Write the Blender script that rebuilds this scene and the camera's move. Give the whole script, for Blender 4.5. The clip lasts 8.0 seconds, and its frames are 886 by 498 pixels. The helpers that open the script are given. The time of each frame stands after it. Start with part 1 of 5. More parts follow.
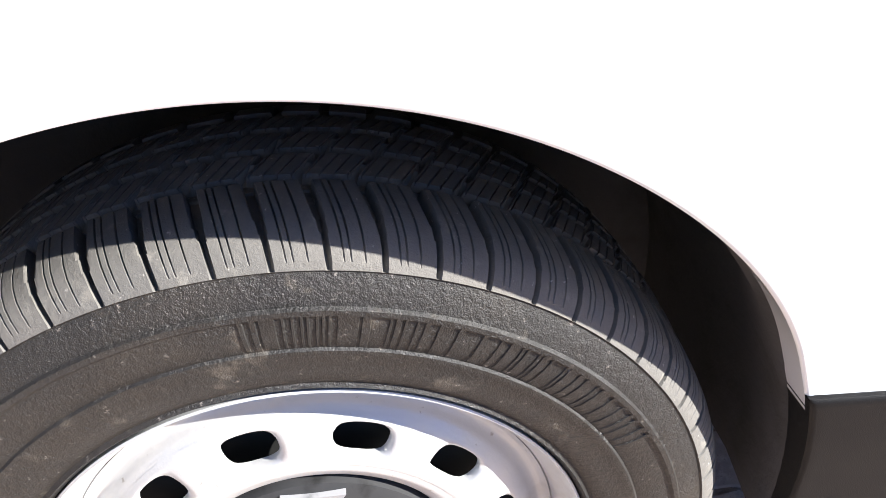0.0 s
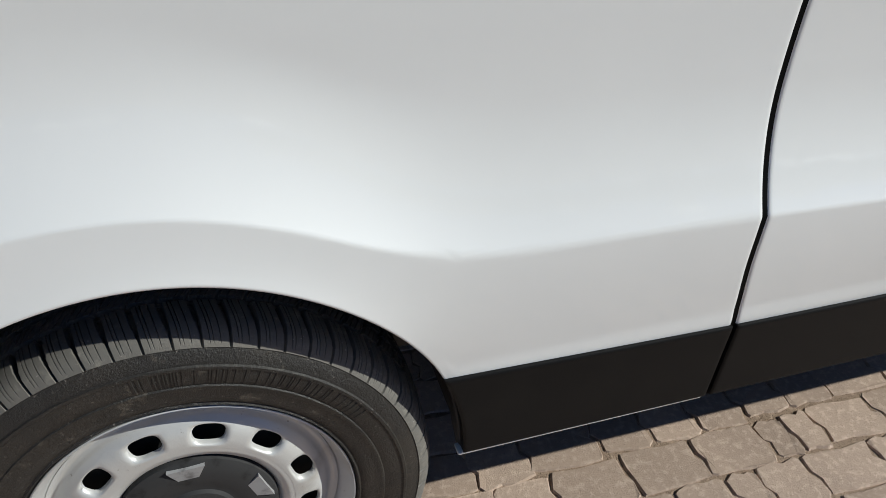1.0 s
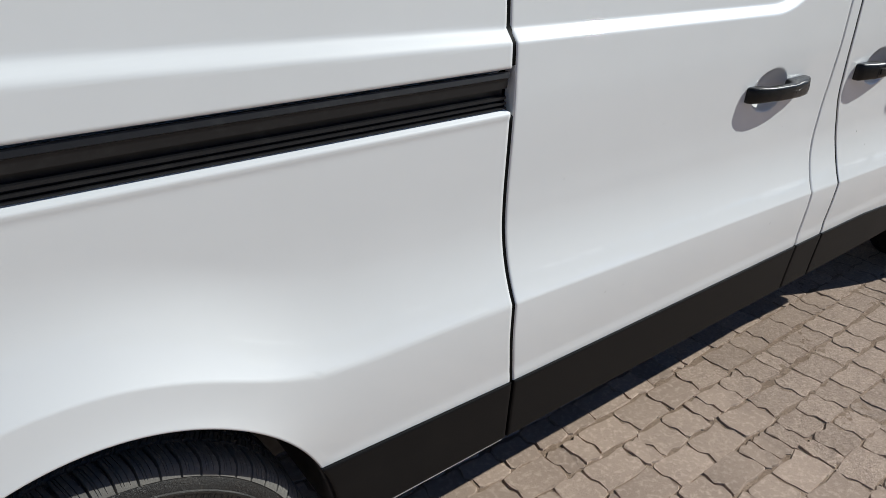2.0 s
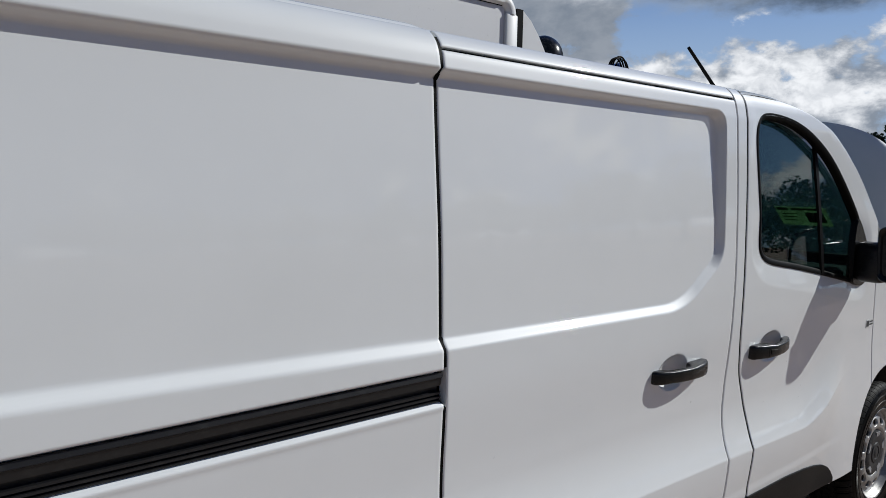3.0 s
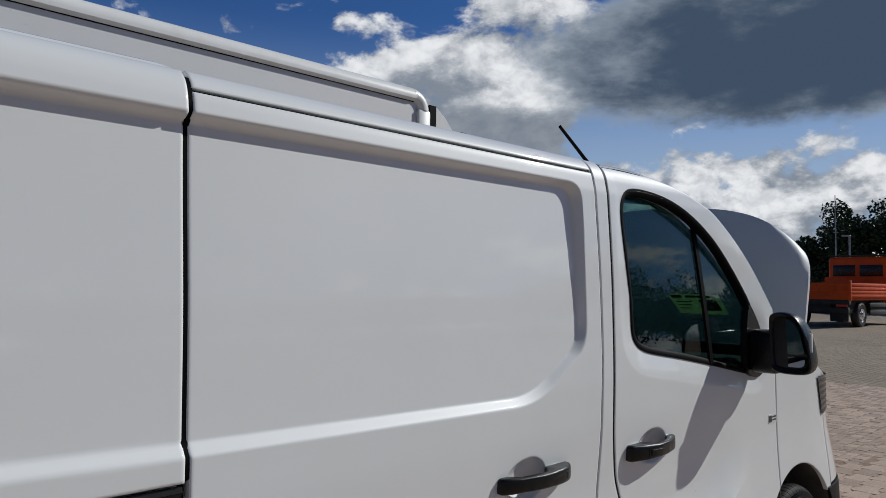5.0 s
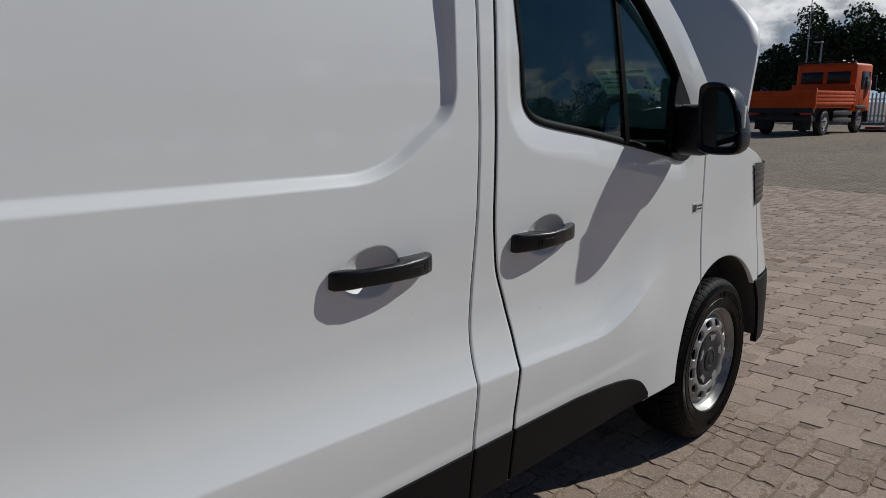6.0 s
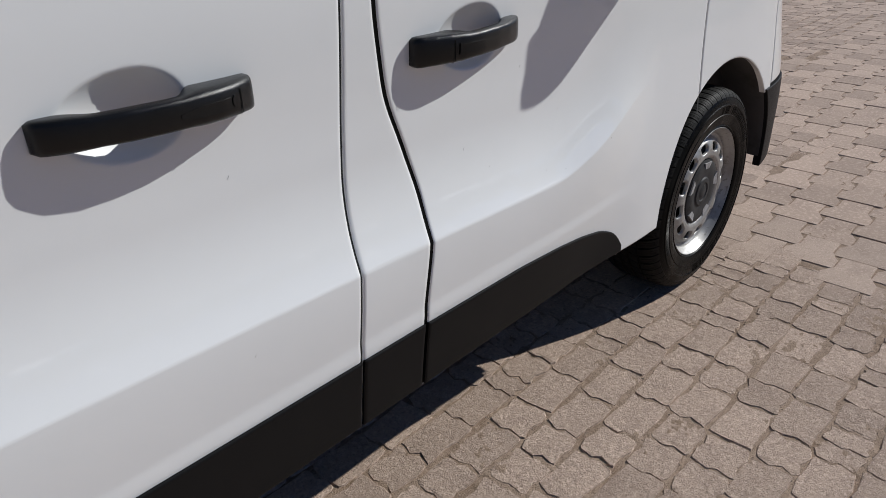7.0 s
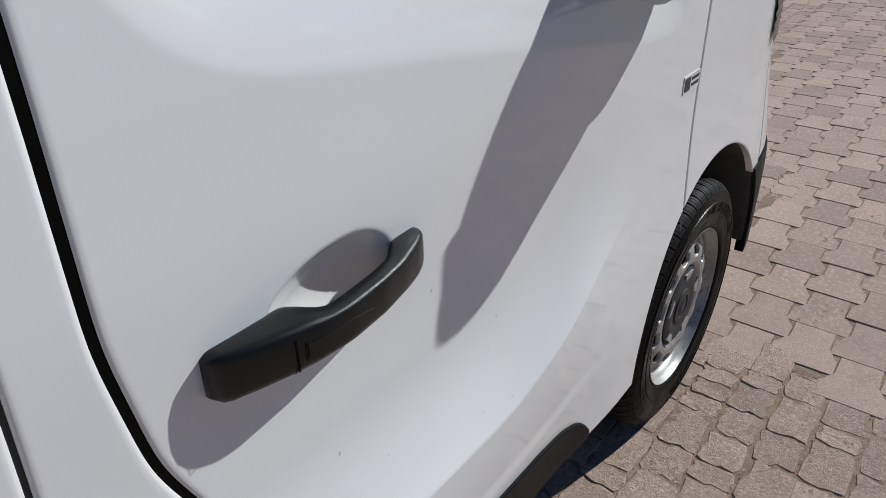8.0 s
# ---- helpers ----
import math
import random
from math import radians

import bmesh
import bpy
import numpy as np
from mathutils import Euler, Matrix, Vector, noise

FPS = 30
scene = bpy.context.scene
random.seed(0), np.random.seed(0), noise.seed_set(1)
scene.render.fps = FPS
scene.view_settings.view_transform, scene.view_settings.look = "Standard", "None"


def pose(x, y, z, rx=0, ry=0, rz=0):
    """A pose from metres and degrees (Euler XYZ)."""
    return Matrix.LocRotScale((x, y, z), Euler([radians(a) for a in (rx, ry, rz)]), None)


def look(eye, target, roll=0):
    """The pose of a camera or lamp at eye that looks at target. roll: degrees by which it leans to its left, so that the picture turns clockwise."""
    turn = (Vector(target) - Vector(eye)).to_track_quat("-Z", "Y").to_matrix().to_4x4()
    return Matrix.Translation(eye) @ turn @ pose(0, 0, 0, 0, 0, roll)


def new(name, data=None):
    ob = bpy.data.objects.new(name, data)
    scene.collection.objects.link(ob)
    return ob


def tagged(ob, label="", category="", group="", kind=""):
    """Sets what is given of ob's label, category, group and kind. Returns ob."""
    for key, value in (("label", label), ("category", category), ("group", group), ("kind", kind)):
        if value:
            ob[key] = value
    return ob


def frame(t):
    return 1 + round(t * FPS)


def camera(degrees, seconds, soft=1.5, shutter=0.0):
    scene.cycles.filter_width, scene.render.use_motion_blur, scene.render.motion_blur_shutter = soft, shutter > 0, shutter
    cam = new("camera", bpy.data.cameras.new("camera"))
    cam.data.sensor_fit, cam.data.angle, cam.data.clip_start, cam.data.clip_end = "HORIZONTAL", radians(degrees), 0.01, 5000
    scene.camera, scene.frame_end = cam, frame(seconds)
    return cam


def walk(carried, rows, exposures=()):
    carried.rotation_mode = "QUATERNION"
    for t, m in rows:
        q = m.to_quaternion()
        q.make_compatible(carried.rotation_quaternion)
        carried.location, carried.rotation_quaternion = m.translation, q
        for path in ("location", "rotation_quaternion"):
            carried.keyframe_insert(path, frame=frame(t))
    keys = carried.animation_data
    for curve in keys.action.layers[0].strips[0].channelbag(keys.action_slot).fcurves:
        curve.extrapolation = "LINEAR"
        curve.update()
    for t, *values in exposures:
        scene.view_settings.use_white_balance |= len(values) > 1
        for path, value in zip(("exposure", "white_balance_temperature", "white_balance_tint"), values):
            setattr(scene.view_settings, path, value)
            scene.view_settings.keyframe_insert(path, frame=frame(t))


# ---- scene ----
cam = camera(65.0, 8.0, soft=0.6)
PATH = [
    (0, (0.039, -0.307, 0.883), (0.293, 1.333, -0.233), 1.9),
    (0.2, (0.065, -0.387, 0.941), (0.346, 1.250, -0.173), 1.8),
    (0.6, (0.137, -0.540, 1.073), (0.426, 1.102, -0.031), 1.0),
    (1.1, (0.133, -0.662, 1.226), (0.733, 0.884, 0.110), 1.3),
    (1.2, (0.123, -0.685, 1.253), (0.822, 0.832, 0.138), 1.3),
    (2.3, (-0.117, -0.948, 1.484), (1.07, 0.507, 0.795), 0.5),
    (2.5, (-0.132, -0.992, 1.523), (1.099, 0.485, 0.974), 0.7),
    (2.8, (-0.171, -1.086, 1.554), (1.092, 0.432, 1.241), 0.5),
    (3, (-0.173, -1.119, 1.6), (1.097, 0.414, 1.402), 1.1),
    (3.5, (-0.175, -1.158, 1.63), (1.108, 0.375, 1.704), 1.2),
    (4, (-0.088, -1.193, 1.616), (1.197, 0.333, 1.76), 1.0),
    (4.2, (-0.022, -1.191, 1.609), (1.266, 0.332, 1.752), 1.1),
    (5.3, (0.424, -1.158, 1.498), (1.835, 0.258, 1.539), 0.2),
    (5.5, (0.54, -1.167, 1.476), (1.962, 0.238, 1.401), -0.1),
    (6, (0.77, -1.09, 1.381), (2.17, 0.279, 0.972), -0.3),
    (6.5, (1.045, -0.942, 1.309), (2.367, 0.345, 0.537), -1.1),
    (7, (1.36, -0.802, 1.269), (2.644, 0.415, 0.334), -1.4),
    (7.5, (1.653, -0.634, 1.299), (2.957, 0.534, 0.330), -1.7),
    (7.7, (1.768, -0.525, 1.306), (3.092, 0.620, 0.337), -1.9),
    (8, (1.939, -0.410, 1.402), (3.292, 0.663, 0.393), -1.3),
]
EXPOSURES = [(0, 1.70, 6360, 9), (0.1, 0.75, 6360, 6), (0.2, 0.14, 6360, 4), (0.5, -0.08, 6360, 2), (1.2, -0.10, 6360, 2), (2.3, -0.16, 6210, 4), (2.8, -0.34, 6210, 5), (3.5, -0.55, 6210, 6), (4.2, -0.58, 6210, 6), (5.5, -0.62, 6310, 5), (6.1, -0.72, 6310, 5), (6.5, -0.40, 6260, 6), (7, -0.24, 6260, 7), (7.5, -0.18, 6160, 6), (8, -0.22, 6110, 6)]
walk(cam, [(t, look(e, g, r)) for t, e, g, r in PATH], EXPOSURES)

# ---- world and sun ----
SUN_TO = Vector((2.20, -1.0, 1.58)).normalized()


def socket_value(tree, sock, value):
    if isinstance(value, bpy.types.NodeSocket):
        tree.links.new(value, sock)
    else:
        sock.default_value = value


def math_node(tree, op, a, b=0.0, clamp=False):
    n = tree.nodes.new("ShaderNodeMath")
    n.operation, n.use_clamp = op, clamp
    socket_value(tree, n.inputs[0], a)
    socket_value(tree, n.inputs[1], b)
    return n.outputs[0]


def ramp01(tree, value, low, high, to_low=0.0, to_high=1.0):
    n = tree.nodes.new("ShaderNodeMapRange")
    n.interpolation_type = "SMOOTHSTEP"
    socket_value(tree, n.inputs["Value"], value)
    n.inputs["From Min"].default_value, n.inputs["From Max"].default_value = low, high
    n.inputs["To Min"].default_value, n.inputs["To Max"].default_value = to_low, to_high
    return n.outputs["Result"]


def mix_color(tree, fac, a, b, blend="MIX"):
    n = tree.nodes.new("ShaderNodeMix")
    n.data_type, n.blend_type = "RGBA", blend
    socket_value(tree, n.inputs[0], fac)
    socket_value(tree, n.inputs[6], a if isinstance(a, bpy.types.NodeSocket) else (*a, 1) if len(a) == 3 else a)
    socket_value(tree, n.inputs[7], b if isinstance(b, bpy.types.NodeSocket) else (*b, 1) if len(b) == 3 else b)
    return n.outputs[2]


def noise_node(tree, vector, scale, detail=4.0, rough=0.55, distort=0.0):
    n = tree.nodes.new("ShaderNodeTexNoise")
    n.inputs["Scale"].default_value, n.inputs["Detail"].default_value = scale, detail
    n.inputs["Roughness"].default_value, n.inputs["Distortion"].default_value = rough, distort
    if vector is not None:
        tree.links.new(vector, n.inputs["Vector"])
    return n.outputs["Fac"]


def dot_with(tree, vector, v):
    n = tree.nodes.new("ShaderNodeVectorMath")
    n.operation = "DOT_PRODUCT"
    tree.links.new(vector, n.inputs[0])
    n.inputs[1].default_value = v
    return n.outputs["Value"]


def stretched(tree, vector, s):
    n = tree.nodes.new("ShaderNodeVectorMath")
    n.operation = "MULTIPLY"
    tree.links.new(vector, n.inputs[0])
    n.inputs[1].default_value = s
    return n.outputs[0]


def heading(az, el):
    a, e = radians(az), radians(el)
    return Vector((math.cos(a) * math.cos(e), math.sin(a) * math.cos(e), math.sin(e)))


def build_world():
    world = bpy.data.worlds.new("sky")
    scene.world = world
    world.use_nodes = True
    tr = world.node_tree
    tr.nodes.clear()
    sky = tr.nodes.new("ShaderNodeTexSky")
    sky.sky_type, sky.sun_disc = "NISHITA", False
    sky.sun_elevation = math.asin(SUN_TO.z)
    sky.sun_rotation = math.atan2(SUN_TO.x, SUN_TO.y)
    sky.air_density, sky.dust_density, sky.ozone_density = 0.8, 0.0, 2.5
    way = tr.nodes.new("ShaderNodeTexCoord").outputs["Generated"]
    blue = mix_color(tr, 1.0, sky.outputs[0], (0.72, 1.14, 1.80), "MULTIPLY")
    up = dot_with(tr, way, (0, 0, 1))
    # haze over the cloudy part; unseen sky opposite dimmed bluer to lessen fill light
    ahead_of = dot_with(tr, way, (0.66, 0.75, 0.0))
    clear = tr.nodes.new("ShaderNodeCombineXYZ")
    for i, low_end in enumerate((0.35, 0.42, 0.58)):
        tr.links.new(ramp01(tr, ahead_of, -0.2, 0.6, low_end, 1.0), clear.inputs[i])
    blue = mix_color(tr, 1.0, blue, clear.outputs[0], "MULTIPLY")
    haze = math_node(tr, "MULTIPLY", ramp01(tr, up, 0.10, 0.37, 0.92, 0.0), ramp01(tr, ahead_of, -0.1, 0.6))
    blue = mix_color(tr, haze, blue, (8.0, 10.2, 13.6))
    # pale cast added to the unseen half-sky facing the flank, tinting its fill light
    fill_tint = ramp01(tr, ahead_of, 0.25, -0.45, 0.0, 0.55)
    blue = mix_color(tr, fill_tint, blue, (1.3, 2.05, 3.0))

    def lump(az, el, half_az, half_el):
        """A soft round swelling of the cloud cover about one heading."""
        c = heading(az, el)
        u = Vector((-c.y, c.x, 0)).normalized()
        v = c.cross(u)
        v = v if v.z > 0 else -v
        a = math_node(tr, "DIVIDE", dot_with(tr, way, u), half_az)
        b = math_node(tr, "DIVIDE", dot_with(tr, way, v), half_el)
        r = math_node(tr, "ADD", math_node(tr, "MULTIPLY", a, a), math_node(tr, "MULTIPLY", b, b))
        front = ramp01(tr, dot_with(tr, way, c), 0.3, 0.6)
        return math_node(tr, "MULTIPLY", ramp01(tr, r, 0.0, 1.6, 1.0, 0.0), front), b

    # heaped white clouds: one large swelling ahead, small ones beside it, broken cover low down
    heap = None
    for az, el, ha, he, k in ((46, 15.3, 0.20, 0.088, 0.36), (38, 22.0, 0.13, 0.06, 0.24), (53, 20.5, 0.06, 0.022, 0.17), (67, 19.5, 0.07, 0.022, 0.15), (80, 21.5, 0.09, 0.03, 0.16), (26, 7.0, 0.34, 0.08, 0.19)):
        one = math_node(tr, "MULTIPLY", lump(az, el, ha, he)[0], k)
        heap = one if heap is None else math_node(tr, "ADD", heap, one)
    side = math_node(tr, "MULTIPLY", ahead_of, 0.05)
    low = math_node(tr, "ADD", ramp01(tr, up, 0.02, 0.26, 0.11, -0.09), side)
    heap = math_node(tr, "ADD", heap, low)

    def density(shift_by, detail):
        v = tr.nodes.new("ShaderNodeVectorMath")
        v.operation = "ADD"
        tr.links.new(way, v.inputs[0])
        v.inputs[1].default_value = shift_by
        coarse = noise_node(tr, stretched(tr, v.outputs[0], (1.0, 1.0, 1.7)), 9.0, detail, 0.60, 0.25)
        tufts = noise_node(tr, stretched(tr, v.outputs[0], (1.0, 1.0, 1.5)), 27.0, detail, 0.55)
        tufts = math_node(tr, "MULTIPLY", math_node(tr, "SUBTRACT", tufts, 0.5), ramp01(tr, up, 0.12, 0.26, 0.55, 0.12))
        return math_node(tr, "ADD", math_node(tr, "ADD", coarse, tufts), heap)
    fill = density((0, 0, 0), 12.0)
    here, towards = density((0, 0, 0), 9.0), density(tuple(SUN_TO * 0.026 + Vector((0, 0, 0.022))), 5.0)
    cover = ramp01(tr, fill, 0.555, 0.70)
    lit = ramp01(tr, math_node(tr, "SUBTRACT", here, towards), -0.21, 0.17)
    curls = noise_node(tr, stretched(tr, way, (1.0, 1.0, 1.4)), 34.0, 8.0, 0.6, 0.4)
    lit = math_node(tr, "MULTIPLY", lit, ramp01(tr, curls, 0.32, 0.62, 0.66, 1.0))
    cloud = mix_color(tr, lit, (5.6, 6.2, 7.5), (21.0, 20.4, 20.8))
    # grey flat underside of the large heap
    under, _ = lump(44, 11.6, 0.23, 0.058)
    soft = noise_node(tr, stretched(tr, way, (1.0, 1.0, 2.4)), 11.0, 6.0, 0.6)
    under = ramp01(tr, math_node(tr, "ADD", under, math_node(tr, "MULTIPLY", math_node(tr, "SUBTRACT", soft, 0.5), 0.9)), 0.25, 0.85, 0.0, 0.85)
    cloud = mix_color(tr, under, cloud, (4.4, 5.0, 6.2))
    shaded = mix_color(tr, cover, blue, cloud)
    # one large rain-dark cloud ahead, paler along its upper side, over the heaped ones
    bank, height = lump(12.5, 18.6, 0.46, 0.120)
    ragged = noise_node(tr, stretched(tr, way, (1.0, 1.0, 2.0)), 7.5, 12.0, 0.60)
    body = math_node(tr, "ADD", bank, math_node(tr, "MULTIPLY", math_node(tr, "SUBTRACT", ragged, 0.5), 0.85))
    dark = ramp01(tr, body, 0.24, 0.56)
    n2 = noise_node(tr, stretched(tr, way, (1.0, 1.0, 2.6)), 6.0, 8.0, 0.6)
    gloom = math_node(tr, "ADD", math_node(tr, "ADD", body, math_node(tr, "MULTIPLY", n2, 1.1)), math_node(tr, "MULTIPLY", height, -0.10))
    depth = mix_color(tr, ramp01(tr, gloom, 0.75, 1.45), (8.0, 8.9, 10.4), (1.35, 1.95, 3.1))
    shaded = mix_color(tr, dark, shaded, depth)
    back = tr.nodes.new("ShaderNodeBackground")
    back.inputs["Strength"].default_value = 0.060
    tr.links.new(shaded, back.inputs["Color"])
    out = tr.nodes.new("ShaderNodeOutputWorld")
    tr.links.new(back.outputs[0], out.inputs["Surface"])


build_world()
sun = new("sun", bpy.data.lights.new("sun", "SUN"))
sun.data.energy, sun.data.angle, sun.data.color = 5.0, radians(0.53), (1.0, 0.96, 0.91)
sun.matrix_world = look(SUN_TO * 60, (0, 0, 0))


# ---- materials ----
def material(name, color, rough=0.5, metal=0.0, coat=0.0, vary=(), bump=(), rough_vary=0.0, per_object=0.0, per_island=0.0, coat_rough=0.03, spec=0.5):
    """vary: rows of (scale, low, high, colour); bump: rows of (scale, metres)."""
    m = bpy.data.materials.new(name)
    m.use_nodes = True
    tr = m.node_tree
    p = tr.nodes["Principled BSDF"]
    where = tr.nodes.new("ShaderNodeTexCoord").outputs["Object"]
    p.inputs["Roughness"].default_value, p.inputs["Metallic"].default_value = rough, metal
    p.inputs["Coat Weight"].default_value, p.inputs["Coat Roughness"].default_value = coat, coat_rough
    p.inputs["Specular IOR Level"].default_value = spec
    if per_object:
        off = tr.nodes.new("ShaderNodeVectorMath")
        off.operation = "ADD"
        tr.links.new(where, off.inputs[0])
        rnd = tr.nodes.new("ShaderNodeObjectInfo").outputs["Random"]
        tr.links.new(math_node(tr, "MULTIPLY", rnd, 37.0), off.inputs[1])
        where = off.outputs[0]
    col = None
    if vary or per_object or per_island:
        n = tr.nodes.new("ShaderNodeRGB")
        n.outputs[0].default_value = (*color, 1)
        col = n.outputs[0]
        for scale, low, high, other in vary:
            col = mix_color(tr, ramp01(tr, noise_node(tr, where, scale, 5.0, 0.6), low, high), col, other)
        if per_object:
            k = ramp01(tr, rnd, 0.0, 1.0, 1.0 - per_object, 1.0 + per_object)
            grey = tr.nodes.new("ShaderNodeCombineXYZ")
            for i in range(3):
                tr.links.new(k, grey.inputs[i])
            col = mix_color(tr, 1.0, col, grey.outputs[0], "MULTIPLY")
        if per_island:
            rnd2 = tr.nodes.new("ShaderNodeNewGeometry").outputs["Random Per Island"]
            k = ramp01(tr, rnd2, 0.0, 1.0, 1.0 - per_island, 1.0 + per_island)
            grey = tr.nodes.new("ShaderNodeCombineXYZ")
            for i in range(3):
                tr.links.new(k, grey.inputs[i])
            col = mix_color(tr, 1.0, col, grey.outputs[0], "MULTIPLY")
        tr.links.new(col, p.inputs["Base Color"])
    else:
        p.inputs["Base Color"].default_value = (*color, 1)
    if rough_vary:
        tr.links.new(ramp01(tr, noise_node(tr, where, 9.0, 5.0, 0.65), 0.3, 0.7, rough - rough_vary, rough + rough_vary), p.inputs["Roughness"])
    last = None
    for scale, height in bump:
        b = tr.nodes.new("ShaderNodeBump")
        b.inputs["Strength"].default_value, b.inputs["Distance"].default_value = 1.0, height
        tr.links.new(noise_node(tr, where, scale, 4.0, 0.6), b.inputs["Height"])
        if last is not None:
            tr.links.new(last, b.inputs["Normal"])
        last = b.outputs["Normal"]
    if last is not None:
        tr.links.new(last, p.inputs["Normal"])
    return m


def glass_material(name, color):
    """Thin tinted glass: clear straight through, with the mirror gloss that its index gives."""
    m = bpy.data.materials.new(name)
    m.use_nodes = True
    tr = m.node_tree
    tr.nodes.clear()
    clear = tr.nodes.new("ShaderNodeBsdfTransparent")
    clear.inputs["Color"].default_value = (*color, 1)
    gloss = tr.nodes.new("ShaderNodeBsdfGlossy")
    gloss.inputs["Roughness"].default_value = 0.01
    gloss.inputs["Color"].default_value = (0.95, 0.97, 0.97, 1)
    facing = tr.nodes.new("ShaderNodeLayerWeight").outputs["Facing"]
    shine = math_node(tr, "ADD", 0.035, math_node(tr, "MULTIPLY", 0.95, math_node(tr, "POWER", facing, 5.0)))
    mix = tr.nodes.new("ShaderNodeMixShader")
    tr.links.new(shine, mix.inputs[0])
    tr.links.new(clear.outputs[0], mix.inputs[1])
    tr.links.new(gloss.outputs[0], mix.inputs[2])
    out = tr.nodes.new("ShaderNodeOutputMaterial")
    tr.links.new(mix.outputs[0], out.inputs["Surface"])
    return m


PAINT = material("white_paint", (0.79, 0.80, 0.80), 0.50, coat=1.0, coat_rough=0.04, vary=[(1.6, 0.35, 0.75, (0.76, 0.77, 0.768)), (260.0, 0.73, 0.80, (0.62, 0.61, 0.59))])
TRIM = material("black_trim", (0.008, 0.0080, 0.0086), 0.50, spec=0.11, vary=[(6.0, 0.5, 0.8, (0.012, 0.0118, 0.0115)), (180.0, 0.68, 0.75, (0.06, 0.057, 0.053))], bump=[(900.0, 0.0003)])
HANDLE = material("handle_plastic", (0.006, 0.006, 0.0062), 0.27, spec=0.36, vary=[(40.0, 0.55, 0.8, (0.008, 0.008, 0.008))], bump=[(1400.0, 0.00025)])
RUBBER = material("seal_rubber", (0.003, 0.003, 0.003), 0.5, spec=0.05)
LINER = material("arch_liner", (0.06, 0.056, 0.054), 0.85, vary=[(12.0, 0.45, 0.75, (0.035, 0.032, 0.028))], bump=[(120.0, 0.001)])
TYRE = material("dusty_tyre_rubber", (0.021, 0.0198, 0.0182), 0.40, vary=[(7.0, 0.45, 0.78, (0.040, 0.035, 0.029)), (38.0, 0.60, 0.72, (0.080, 0.070, 0.057)), (230.0, 0.64, 0.72, (0.20, 0.18, 0.16))], bump=[(45.0, 0.0010), (240.0, 0.0016), (900.0, 0.0008)], rough_vary=0.15)
TREAD = material("dusty_tread_rubber", (0.135, 0.128, 0.116), 0.7, vary=[(9.0, 0.40, 0.74, (0.17, 0.157, 0.138)), (60.0, 0.56, 0.70, (0.20, 0.187, 0.163)), (210.0, 0.66, 0.72, (0.34, 0.32, 0.29))], bump=[(240.0, 0.0006), (900.0, 0.0003)])
# darker rubber for the front tyres than for the rear pair
FRONT_TREAD = material("front_tread_rubber", (0.010, 0.010, 0.0095), 0.6, spec=0.12, vary=[(12.0, 0.45, 0.75, (0.020, 0.018, 0.016))], bump=[(240.0, 0.0006)])
FRONT_TYRE = material("front_tyre_rubber", (0.004, 0.004, 0.004), 0.34, spec=0.06, vary=[(9.0, 0.55, 0.85, (0.012, 0.0115, 0.0105)), (170.0, 0.70, 0.76, (0.12, 0.11, 0.10))], bump=[(240.0, 0.0006)], rough_vary=0.12)
STEEL = material("silver_wheel_paint", (0.59, 0.59, 0.58), 0.42, metal=0.30, vary=[(11.0, 0.5, 0.8, (0.41, 0.39, 0.36)), (120.0, 0.66, 0.76, (0.36, 0.34, 0.31))], bump=[(300.0, 0.0002)], rough_vary=0.08)
# front rims: darker, more mottled grey than STEEL
GREY_STEEL = material("grey_wheel_paint", (0.36, 0.355, 0.345), 0.40, metal=0.35, vary=[(11.0, 0.42, 0.76, (0.25, 0.24, 0.225)), (60.0, 0.52, 0.70, (0.20, 0.187, 0.17)), (160.0, 0.64, 0.74, (0.44, 0.43, 0.42))], bump=[(300.0, 0.0002)], rough_vary=0.1)
CAP = material("hub_cap_plastic", (0.044, 0.044, 0.045), 0.5, spec=0.12, vary=[(30.0, 0.5, 0.8, (0.012, 0.012, 0.011))])
FACET = material("grey_cap_facet", (0.32, 0.32, 0.325), 0.4, vary=[(40.0, 0.5, 0.8, (0.09, 0.09, 0.09))])
DARK = material("dark_interior", (0.012, 0.013, 0.014), 0.8, vary=[(20.0, 0.4, 0.8, (0.022, 0.023, 0.024))])
SEAT = material("seat_cloth", (0.03, 0.032, 0.035), 0.9, vary=[(60.0, 0.4, 0.7, (0.05, 0.052, 0.055))], bump=[(400.0, 0.0006)])
PALE = material("pale_headlining", (0.35, 0.37, 0.36), 0.9, vary=[(20.0, 0.4, 0.8, (0.30, 0.31, 0.30))])
GLASS = glass_material("tinted_glass", (0.30, 0.43, 0.40))
PAPER = material("paper_sheet", (0.62, 0.68, 0.52), 0.8, vary=[(40.0, 0.4, 0.7, (0.56, 0.63, 0.47))])
paper_tree = PAPER.node_tree
glow_through = paper_tree.nodes.new("ShaderNodeBsdfTranslucent")
glow_through.inputs["Color"].default_value = (0.62, 0.72, 0.48, 1)
paper_mix = paper_tree.nodes.new("ShaderNodeMixShader")
paper_mix.inputs[0].default_value = 0.55
paper_tree.links.new(paper_tree.nodes["Principled BSDF"].outputs[0], paper_mix.inputs[1])
paper_tree.links.new(glow_through.outputs[0], paper_mix.inputs[2])
paper_tree.links.new(paper_mix.outputs[0], paper_tree.nodes["Material Output"].inputs["Surface"])
SCREEN = glass_material("windscreen_glass", (0.88, 0.93, 0.92))
MIRROR = material("mirror_silver", (0.85, 0.88, 0.88), 0.02, metal=1.0)
